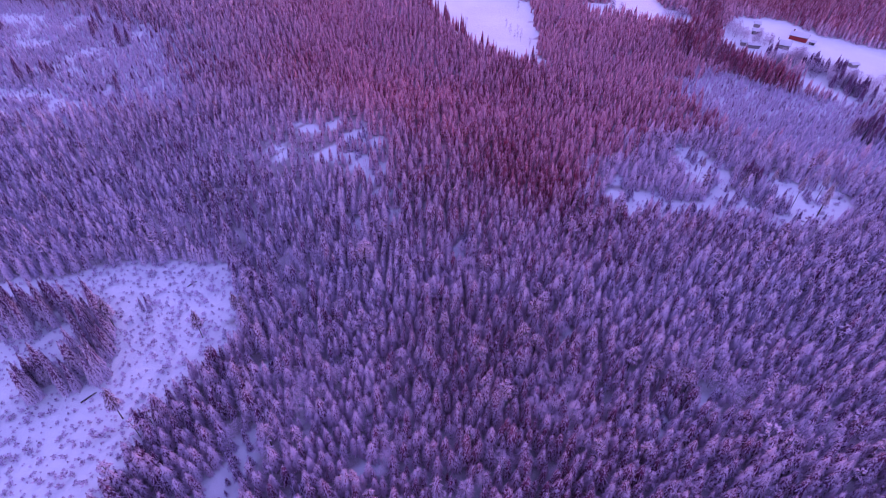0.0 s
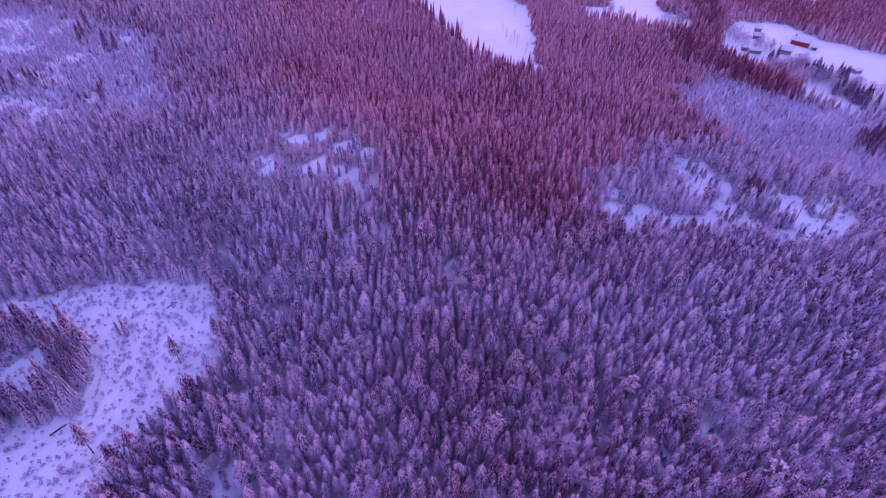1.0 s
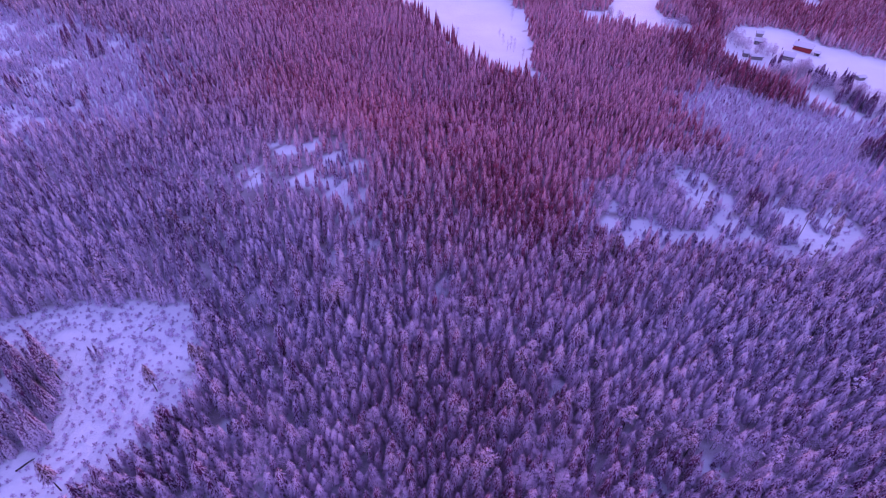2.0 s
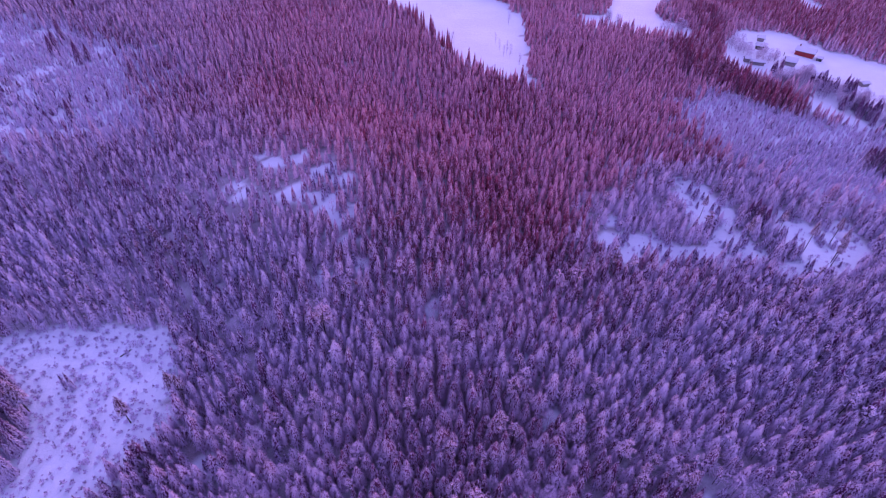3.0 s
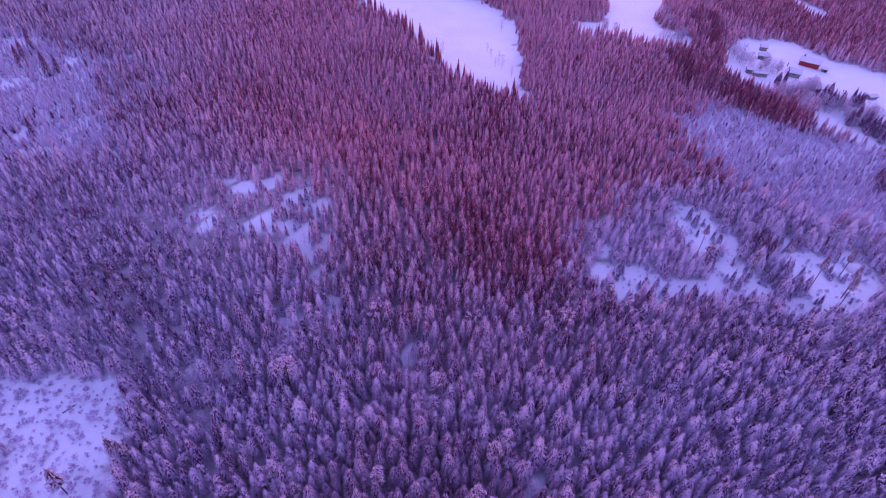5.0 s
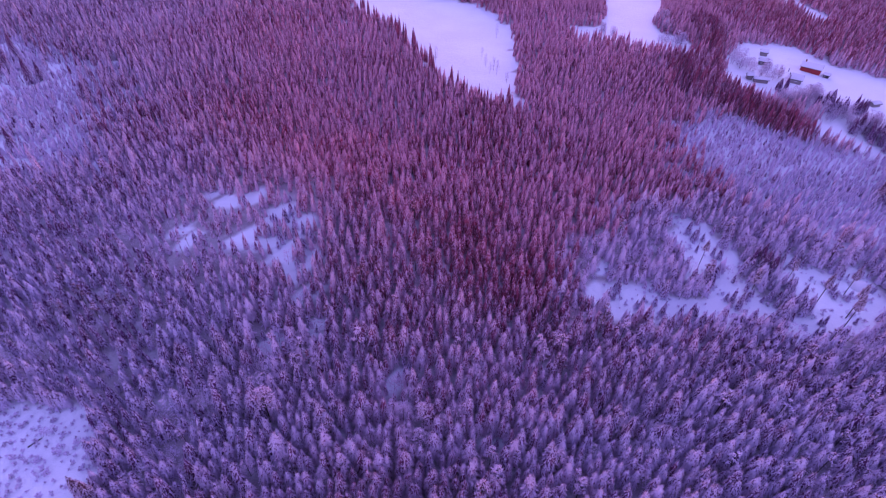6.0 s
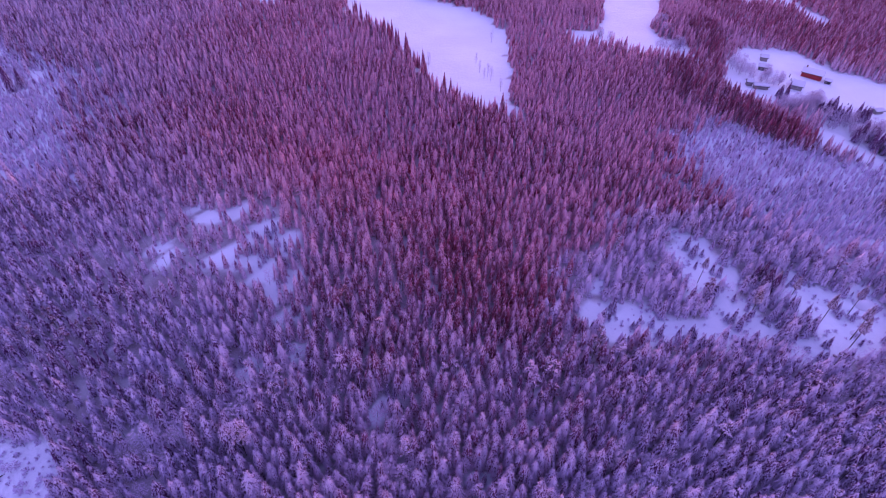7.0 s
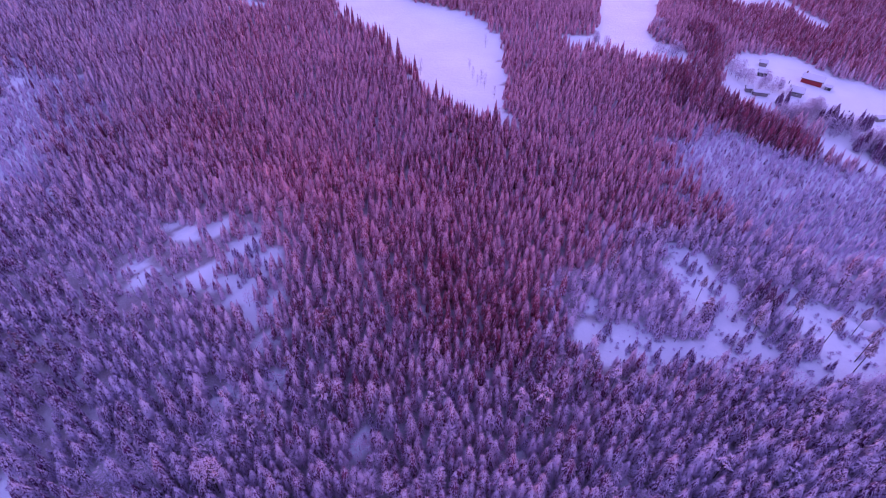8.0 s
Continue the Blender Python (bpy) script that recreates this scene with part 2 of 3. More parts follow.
class Shape:
    """Gathers the triangles of one plant: slot 0 is bark, slot 1 foliage."""

    def __init__(self):
        self.v, self.t, self.s, self.e = [], [], [], []

    def add(self, verts, tris, slot, edge=None):
        """edge: how much more or less snow each vertex holds than its tree does on the whole."""
        n = len(self.v)
        self.v.extend(verts)
        self.e.extend(edge or [-0.1] * len(verts))
        self.t.extend((a + n, b + n, c + n) for a, b, c in tris)
        self.s.extend([slot] * len(tris))

    def done(self):
        return np.array(self.v, np.float32), np.array(self.t, np.int32), np.array(self.s, np.int32), np.array(self.e, np.float32)


def cone(sh, base, top, r0, r1, sides, slot):
    base, top = Vector(base), Vector(top)
    q = (top - base).to_track_quat("Z", "Y").to_matrix()
    vs = []
    for c, r in ((base, r0), (top, r1)):
        for i in range(sides):
            a = 2 * math.pi * i / sides
            vs.append(tuple(c + q @ Vector((r * math.cos(a), r * math.sin(a), 0))))
    ts = []
    for i in range(sides):
        j = (i + 1) % sides
        ts += [(i, j, sides + j), (i, sides + j, sides + i)]
    sh.add(vs, ts, slot)


def blade(sh, root, az, length, drop, width, fold, slot, full, comb=1.0):
    """A bough: a ridge that droops to its tip with sides that hang lower."""
    ca, sa = math.cos(az), math.sin(az)

    def at(along, side, dz):
        return (root[0] + ca * along - sa * side, root[1] + sa * along + ca * side, root[2] + dz)

    if full:
        vs = [at(0, 0, 0), at(0.55 * length, width / 2, -0.5 * drop - fold), at(0.6 * length, 0, -0.38 * drop), at(0.55 * length, -width / 2, -0.5 * drop - fold), at(length, 0, -drop)]
        sh.add(vs, [(0, 2, 1), (0, 3, 2), (1, 2, 4), (2, 3, 4)], slot, [c * comb for c in (0.02, -0.27, 0.3, -0.27, 0.2)])
    else:
        vs = [at(0, 0, 0), at(0.6 * length, width / 2, -0.6 * drop - fold), at(length, 0, -drop), at(0.6 * length, -width / 2, -0.6 * drop - fold)]
        sh.add(vs, [(0, 2, 1), (0, 3, 2)], slot, [c * comb for c in (0.08, -0.26, 0.26, -0.26)])


def spruce_shape(r, lod, height=11.0, radius=1.9, low=0.06):
    """A blunt dark core hung with whorls of narrow drooping boughs, each with a ridge of snow."""
    sh = Shape()
    whorls, boughs = ((12, 11), (9, 9), (7, 6), (5, 4), (3, 4))[lod]
    if lod < 2:
        cone(sh, (0, 0, -0.4), (0, 0, height * (0.5 + 0.4 * low)), (0.016 - 0.010 * low) * height, (0.01 - 0.006 * low) * height, (6, 3)[lod], 0)

    def reach(u):
        return 1.04 * radius * (1 - min(1.0, u) ** 1.45) ** 0.8 + 0.08

    rings, sides = ((0.0, 0.3, 0.6, 0.85), (0.0, 0.35, 0.7), (0.0, 0.6), (0.0, 0.6), (0.0, 0.6))[lod], (8, 6, 5, 3, 3)[lod]
    vs, ts = [], []
    for k, u in enumerate(rings):
        for i in range(sides):
            a = 2 * math.pi * (i + 0.5 * k) / sides
            d = reach(u) * 0.66 * r.uniform(0.86, 1.12)
            vs.append((d * math.cos(a), d * math.sin(a), height * (low + (0.95 - low) * u)))
            if k:
                j, q = k * sides + i, (k - 1) * sides
                ts += [(q + i, q + (i + 1) % sides, j), (j, q + (i + 1) % sides, k * sides + (i + 1) % sides)]
    last = (len(rings) - 1) * sides
    ts += [(last + i, last + (i + 1) % sides, len(vs)) for i in range(sides)]
    vs.append((0, 0, height * 0.97))
    sh.add(vs, ts, 1, [-0.06] * len(vs))
    for w in range(whorls):
        turn = r.uniform(0, 6.28)
        full = max(3, round(boughs * (0.42 + 0.58 * reach((w + 0.35) / whorls) / radius)))
        for b in range(full):
            if r.random() < 0.04:
                continue
            u = (w + 0.35 + r.uniform(-0.32, 0.32)) / whorls
            out = reach(u) * r.uniform(0.84, 1.2)
            a = turn + 2 * math.pi * (b + r.uniform(-0.28, 0.28)) / full
            start = 0.35 * out
            root = (math.cos(a) * start, math.sin(a) * start, height * (low + 0.09 + (0.93 - low) * u))
            length = out - start
            drop = (0.62 + 0.55 * out / radius) * length * r.uniform(0.8, 1.25) + 0.25
            width = (0.34, 0.40, 0.50, 0.56, 1.1)[lod] * (0.4 + 0.6 * out / radius) * r.uniform(0.8, 1.2)
            blade(sh, root, a, length, drop, width, 0.55 * width, 1, lod < 1, (1.5, 1.4, 1.2, 1.0, 0.5)[lod])
            if lod == 0 and out > 0.5 * radius:
                for f, side in ((0.5, 1), (0.5, -1)):
                    p = (math.cos(a) * (start + length * f), math.sin(a) * (start + length * f), root[2] - 0.38 * drop * f / 0.6)
                    blade(sh, p, a + side * r.uniform(0.55, 0.9), length * r.uniform(0.4, 0.6), drop * 0.62, 0.2, 0.1, 1, False, 1.1)
    cone(sh, (0, 0, height * 0.9), (0, 0, height), 0.16, 0.03, 3, 1)
    v, t, s, e = sh.done()
    # Snow colour thinned upwards, painting out the brighter light on the tops.
    return v, t, s, e + 0.06 - (0.52, 0.52, 0.44, 0.30, 0.0)[lod] * (v[:, 2] / height - 0.5)


ICO = None


def lump(sh, c, size, r, sub, slot):
    global ICO
    if ICO is None:
        ICO = []
        for s in (1, 2):
            bm = bmesh.new()
            bmesh.ops.create_icosphere(bm, subdivisions=s, radius=1)
            ICO.append(([tuple(v.co) for v in bm.verts], [tuple(v.index for v in f.verts) for f in bm.faces]))
            bm.free()
    vs, ts = ICO[sub]
    out = []
    for x, y, z in vs:
        k = r.uniform(0.62, 1.28)
        out.append((c[0] + x * size * k, c[1] + y * size * k, c[2] + z * size * 0.62 * k))
    sh.add(out, ts, slot)


def pine_shape(r, lod, height=12.0, bare=0.5, crown=1.9, rich=1):
    sh = Shape()
    bend = (r.uniform(-0.3, 0.3), r.uniform(-0.3, 0.3))
    top = (bend[0], bend[1], height * 0.94)
    mid = (bend[0] * 0.2, bend[1] * 0.2, height * 0.5)
    cone(sh, (0, 0, -0.4), mid, 0.010 * height, 0.008 * height, (7, 4, 3)[lod], 0)
    cone(sh, mid, top, 0.008 * height, 0.03, (7, 4, 3)[lod], 0)
    n = (15, 7, 5)[lod] + 6 * (rich - 1)
    for i in range(n):
        u = (i + 0.5) / n
        z = height * (bare + (1 - bare) * u * 0.97)
        spread = crown * (0.35 + 0.65 * math.sin(math.pi * min(1, 0.25 + 0.75 * u))) * r.uniform(0.35, 0.85) * (1 if u < 0.9 else 0.25)
        a = i * 2.4 + r.uniform(-0.4, 0.4)
        c = (bend[0] * u + spread * math.cos(a), bend[1] * u + spread * math.sin(a), z)
        if lod == 0:
            cone(sh, (bend[0] * u * 0.7, bend[1] * u * 0.7, z - 0.5), c, 0.06, 0.02, 3, 0)
        if lod < 2:
            lump(sh, c, crown * r.uniform(0.20, 0.30), r, 0, 1)
        for k in range((15, 7, 6)[lod] * rich):
            q = (c[0] + r.uniform(-0.15, 0.15), c[1] + r.uniform(-0.15, 0.15), c[2] + r.uniform(-0.1, 0.25))
            blade(sh, q, r.uniform(0, 6.28), crown * r.uniform(0.3, 0.55), r.uniform(-0.35, 0.5), (0.24, 0.42, 0.6)[lod], 0.07, 1, False)
    return sh.done()


def birch_shape(r, lod, height=9.0, twigs=0):
    """A leafless crown: a leaning stem, rising limbs and a haze of frosted twigs."""
    sh = Shape()
    lean = (r.uniform(-0.4, 0.4), r.uniform(-0.4, 0.4))
    cone(sh, (0, 0, -0.3), (lean[0], lean[1], height * 0.85), 0.011 * height, 0.02, (6, 3)[lod], lod)
    for i in range((9, 0)[lod]):
        u = 0.25 + 0.06 * i
        a = i * 2.4
        cone(sh, (lean[0] * u, lean[1] * u, height * u), (lean[0] * u + 0.13 * height * math.cos(a), lean[1] * u + 0.13 * height * math.sin(a), height * (u + 0.18)), 0.035, 0.008, 3, 1)
    for i in range(twigs or (170, 70)[lod]):
        w = r.uniform(0.05, 0.98)
        a, d = r.uniform(0, 6.28), 0.17 * height * math.sin(math.pi * (0.12 + 0.80 * w)) * math.sqrt(r.random())
        c = (lean[0] * w + d * math.cos(a), lean[1] * w + d * math.sin(a), height * (0.2 + 0.78 * w))
        size = height * r.uniform(0.07, 0.13)
        blade(sh, c, a + r.uniform(-1.2, 1.2), size, size * r.uniform(-0.6, 0.6), (0.12, 0.2)[lod], 0.03, 1, False)
    return sh.done()


def bush_shape(r, lod=0, height=1.1):
    sh = Shape()
    cone(sh, (0, 0, -0.1), (0, 0, height * 0.8), 0.03, 0.01, 3, 0)
    for i in range(22):
        u = (i + 0.5) / 22
        length = (0.55 - 0.3 * u) * r.uniform(0.6, 1.25)
        blade(sh, (r.uniform(-0.12, 0.12), r.uniform(-0.12, 0.12), height * (0.05 + 0.8 * u)), i * 2.4 + r.uniform(-0.4, 0.4), length, length * r.uniform(-0.9, 0.2), 0.26, 0.06, 1, False)
    return sh.done()


tr = random.Random(5)
SPRUCE = [[spruce_shape(tr, k, 11.0, tr.uniform(1.75, 2.15)) for i in range((8, 12, 12, 12, 6)[k])] for k in range(5)]
PINE = [[pine_shape(tr, k, 12.0, tr.uniform(0.35, 0.55)) for i in range(6)] for k in range(3)]
BIRCH = [[birch_shape(tr, k) for i in range(6)] for k in range(2)]
SEED_PINE = [spruce_shape(tr, 0, 17.0, 1.5, 0.6) for i in range(3)] + [spruce_shape(tr, 0, 17.0, 2.2, 0.40) for i in range(3)]
THICKET = [birch_shape(tr, 1, 7.0, 170) for i in range(5)]
BUSH = [bush_shape(tr) for i in range(5)]
FOLIAGE = {"spruce": MAT_SPRUCE, "pine": MAT_PINE, "birch": MAT_TWIG, "sapling": MAT_TWIG}


# ---- ground: one sheet to the horizon ----
def ground_sheet():
    n = 190
    k = np.linspace(-1, 1, n)
    line = 420 * k + 3600 * np.sign(k) * np.abs(k) ** 7
    gx, gy = np.meshgrid(line, line + 200, indexing="ij")
    v = np.stack([gx, gy, ground_z(gx, gy)], -1).reshape(-1, 3)
    i = (np.arange(n - 1)[:, None] * n + np.arange(n - 1)[None, :]).ravel()
    t = np.concatenate([np.stack([i, i + n, i + n + 1], -1), np.stack([i, i + n + 1, i + 1], -1)])
    # Load 1 under closed forest: the floor darkened there with litter and shade.
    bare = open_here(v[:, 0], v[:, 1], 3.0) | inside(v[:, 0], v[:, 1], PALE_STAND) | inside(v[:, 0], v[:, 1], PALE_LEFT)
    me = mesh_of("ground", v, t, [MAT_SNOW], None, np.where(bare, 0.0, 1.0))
    me.shade_smooth()
    return tagged(new("ground", me), "snow-covered forest floor with open clearings", "ground", kind="structure")


ground_sheet()


def lake_sheet():
    """The snowed-over lake: a thin slab just above the ground."""
    bm = bmesh.new()
    vs = [bm.verts.new((x, y, 0.12)) for x, y in LAKE]
    f = bm.faces.new(vs)
    if f.normal.z < 0:
        f.normal_flip()
    bmesh.ops.inset_region(bm, faces=[f], thickness=3.0)
    for v in vs:
        v.co.z = -0.5
    bmesh.ops.triangulate(bm, faces=bm.faces[:])
    bm.normal_update()
    me = bpy.data.meshes.new("lake")
    bm.to_mesh(me)
    bm.free()
    me.materials.append(MAT_ICE)
    return tagged(new("lake", me), "frozen lake under smooth untouched snow", "lake", kind="structure")


# ---- the forest's plan ----
def forest_plan():
    """Every tree of the wood: x, y, kind, size, snow load, and the painted sun glow tint."""
    pts, narrow = [], []
    for y0, y1, step, slim in ((22, 112, 2.15, 1.0), (112, 150, 2.15, 1.0), (150, 320, 2.3, 1.0), (320, 510, 2.75, 1.05)):
        ys = np.arange(y0, y1, step * 0.87)
        for row, yy in enumerate(ys):
            xs = np.arange(-(62 + 0.62 * yy), 74 + 0.575 * yy, step) + (row % 2) * step / 2
            pts.append(np.stack([xs, np.full_like(xs, yy)], -1) + rng.uniform(-0.38, 0.38, (len(xs), 2)) * step)
            narrow.append(np.full(len(xs), slim))
    gx, gy = np.meshgrid(np.arange(-290, 220, 2.0), np.arange(165, 335, 2.0), indexing="ij")
    extra = np.stack([gx.ravel(), gy.ravel()], -1) + rng.uniform(-1, 1, (gx.size, 2))
    extra = extra[inside(extra[:, 0], extra[:, 1], PALE_STAND) | (inside(extra[:, 0], extra[:, 1], PALE_LEFT))]
    p = np.concatenate(pts + [extra])
    narrow = np.concatenate(narrow + [np.full(len(extra), 0.9)])
    x, y = p[:, 0], p[:, 1]
    sparse = inside(x + rng.normal(0, 6, len(x)), y + rng.normal(0, 6, len(x)), PALE_LEFT)
    shut = ~open_here(x, y)
    keep = np.where(sparse, rng.random(len(x)) < np.where(shut, 0.92, 0.5), shut) & (y < 440 + 0.2 * x)
    thin = 0.98 - 0.04 * (rough_noise(x, y, 22.0, 6.0) > 0.55) - 0.09 * (rough_noise(x, y, 9.0, 2.0) > 0.72)
    hill = np.exp(-(((x + 40) / 24.0) ** 2 + ((y - 168) / 22.0) ** 2))
    thin = thin - 0.22 * hill
    keep &= rng.random(len(x)) < thin
    p, narrow = p[keep], narrow[keep]
    x, y = p[:, 0], p[:, 1]
    n = len(p)
    pale = inside(x + 6 * rough_noise(x, y, 12.0, 1.0) + rng.normal(0, 5, n), y + 6 * rough_noise(x, y, 9.0, 3.0) + rng.normal(0, 5, n), PALE_STAND)
    left = inside(x + 9 * rough_noise(x, y, 20.0, 1.0) + rng.normal(0, 10, n), y + rng.normal(0, 7, n), PALE_LEFT)
    dark = inside(x + 3 * rough_noise(x, y, 9.0, 2.0), y, DARK_STAND)
    pale &= ~dark
    back = inside(x, y, BACK_STAND)
    young = inside(x + 5 * rough_noise(x, y, 11.0, 4.0) + rng.normal(0, 4, n), y + 5 * rough_noise(x, y, 8.0, 6.0) + rng.normal(0, 4, n), YOUNG_STAND) & ~pale & ~dark
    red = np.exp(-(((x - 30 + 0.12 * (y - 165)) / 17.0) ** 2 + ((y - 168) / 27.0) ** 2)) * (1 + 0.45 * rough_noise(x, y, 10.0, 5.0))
    q = rng.random(n)
    kind = np.zeros(n, int)
    grove = rough_noise(x, y, 16.0, 9.0)
    kind[(q < np.where(y < 120, 0.028, 0.015)) | ((grove > 0.55) & (q < np.where(y < 150, 0.13, 0.04)))] = 1
    kind[(q > 0.92) | ((rough_noise(x, y, 13.0, 5.5) > 0.6) & (q > 0.6))] = 2
    kind[pale & (q > 0.6)] = 2
    kind[left & (q > 0.6)] = 2
    kind[young & (q > 0.85)] = 2
    kind[dark | (red > 0.4)] = 0
    frosted = (kind == 2) & (y > 195)
    kind[frosted & ~(pale & (y > 225) & (q > 0.66))] = 0
    size = rng.normal(0.63, 0.12, n).clip(0.3, 1.0) * np.interp(y, (110, 150, 220, 330), (1.0, 1.0, 0.92, 0.88)) * (1 + 0.10 * rough_noise(x, y, 30.0, 7.0))
    size *= np.where(pale, rng.uniform(0.34, 0.62, n), 1) * np.where(left, rng.uniform(0.28, 0.64, n) * np.where(open_here(x, y), 0.6, 1), 1) * np.where(dark, rng.uniform(0.9, 1.5, n), 1) * np.where(back, rng.uniform(0.75, 1.15, n), 1) * np.where(young, rng.uniform(0.66, 1.05, n), 1) * (1 - 0.3 * hill[keep]) * (1 - 0.2 * np.clip((-30 - x) / 25.0, 0, 1) * np.clip((y - 95) / 15.0, 0, 1) * np.clip((200 - y) / 30.0, 0, 1))
    load = rng.normal(0.30, 1.0, n).clip(-1.7, 2.3) * 0.11 + 0.275 + 0.10 * rough_noise(x, y, 26.0, 3.3)
    load += np.where(pale | left, np.where(rng.random(n) < 0.12, -0.12, rng.uniform(0.1, 0.45, n)), 0) - 0.1 * np.clip((-70 - x) / 50.0, 0, 1) * np.clip((y - 150) / 50.0, 0, 1) - np.where(dark, 0.32, 0) - np.where(back, 0.2, 0) - 0.16 * red + 0.08 * np.clip((150 - y) / 30.0, 0, 1) + 0.10 * np.exp(-(((x - 45) / 32.0) ** 2 + ((y - 108) / 34.0) ** 2)) + 0.18 * np.exp(-(((x + 12) / 24.0) ** 2 + ((y - 56) / 16.0) ** 2))
    load -= np.where(kind == 1, 0.22, 0)
    dense = rough_noise(x, y, 31.0, 12.0)
    load -= np.where((dense > 0.5) & ~pale & ~left, 0.08, 0)
    load += np.where(young, 0.06, 0) + np.where(frosted, 0.15, 0) + 0.09
    # Red sun glow painted on as tree tint, widening with distance.
    sun_glow = np.exp(-(((x - 30 - 0.06 * (y - 200)) / (65 + 0.38 * (y - 150))) ** 2)) * np.clip((y - 105) / 120.0, 0, 1)
    # Nearer trees take some glow; dark and red stands add their own red.
    red_and_glow = np.clip(0.05 + 0.16 * np.clip((108 - y) / 30.0, 0, 1) + 0.58 * np.clip((y - 130) / 120.0, 0, 1) * (0.5 + 0.5 * np.exp(-(((x - 20) / 110.0) ** 2))) - 0.06 * np.clip((-20 - x) / 40.0, 0, 1) + 1.6 * sun_glow + 0.25 * rough_noise(x, y, 24.0, 2.7) * sun_glow + np.where(dark, 0.25, 0) + np.where(back, 0.5, 0) + 0.42 * red + 0.22 * np.exp(-(((x - 15) / 38.0) ** 2)) * np.clip((150 - y) / 30.0, 0, 1) + rng.normal(0, 0.06, n), 0, 1.2)
    red_and_glow = np.where(pale, 0.12 * red_and_glow, red_and_glow)
    red_and_glow = np.where(left, 0.25 * red_and_glow, np.where(young, 0.3 * red_and_glow, np.where(dark, 0.72, red_and_glow)))
    load = load - 0.08 * red_and_glow + 0.08 * np.clip((y - 120) / 60.0, 0, 1) + 0.06 * np.clip((y - 220) / 80.0, 0, 1)
    narrow = np.where(pale | left | young, 1.2, np.where(dark | back, 0.85, np.where(kind == 0, narrow, 0.5 + 0.5 * narrow)))
    return x, y, kind, size, load, red_and_glow, narrow


FX, FY, FKIND, FSIZE, FLOAD, FGLOW_RED, FNARROW = forest_plan()
FZ = ground_z(FX, FY)
FTURN = rng.uniform(0, 2 * math.pi, len(FX))
FWIDE = rng.uniform(0.95, 1.25, len(FX)) * FNARROW


def stand(name, shapes, picked, mats, label, category):
    """Joins the picked trees of one kind into one mesh of stuff."""
    vs, ts, ss, ls, rs, off = [], [], [], [], [], 0
    which = rng.integers(0, len(shapes), len(picked))
    for k, (v, t, s, e) in enumerate(shapes):
        idx = picked[which == k]
        if not len(idx):
            continue
        c, sn = np.cos(FTURN[idx])[:, None], np.sin(FTURN[idx])[:, None]
        w, h = (FSIZE[idx] * FWIDE[idx])[:, None], FSIZE[idx][:, None]
        px = (v[None, :, 0] * c - v[None, :, 1] * sn) * w + FX[idx][:, None]
        py = (v[None, :, 0] * sn + v[None, :, 1] * c) * w + FY[idx][:, None]
        pz = v[None, :, 2] * h + FZ[idx][:, None]
        m = len(idx)
        vs.append(np.stack([px, py, pz], -1).reshape(-1, 3))
        ts.append((t[None] + (np.arange(m) * len(v))[:, None, None]).reshape(-1, 3) + off)
        ss.append(np.tile(s, m))
        ls.append((FLOAD[idx][:, None] + e[None]).ravel())
        rs.append(np.repeat(FGLOW_RED[idx], len(v)))
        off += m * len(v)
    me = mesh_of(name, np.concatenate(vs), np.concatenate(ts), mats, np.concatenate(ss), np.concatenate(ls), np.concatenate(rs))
    return tagged(new(name, me), label, category, kind="stuff")


PLANTED = {}


def plant(kind, shape, index, m, label, group, load, red_and_glow=0.0):
    """One tree as a thing of its own: trunk and crown under an empty at its foot."""
    key = (kind, group, index)
    if key not in PLANTED:
        v, t, s, e = shape
        base = new(kind)
        for slot, name, mat in ((0, "trunk", MAT_BARK), (1, "crown", FOLIAGE[kind.split("_")[-1]])):
            tt = t[s == slot]
            used, inv = np.unique(tt, return_inverse=True)
            me = mesh_of(name, v[used], inv.reshape(-1, 3), [mat], None, load + e[used], np.full(len(used), red_and_glow))
            new(name, me).parent = base
        tagged(base, label, kind.replace("_", " "), group)
        PLANTED[key] = base
        base.matrix_basis = m
        return base
    ob = copy_thing(PLANTED[key], Matrix())
    ob.matrix_basis = m
    return ob


def tree_pose(x, y, turn, size, wide=1.0, sink=0.0):
    return Matrix.Translation((x, y, float(ground_z(np.float64(x), np.float64(y))) - sink)) @ Matrix.Rotation(turn, 4, "Z") @ Matrix.Diagonal((size * wide, size * wide, size, 1))


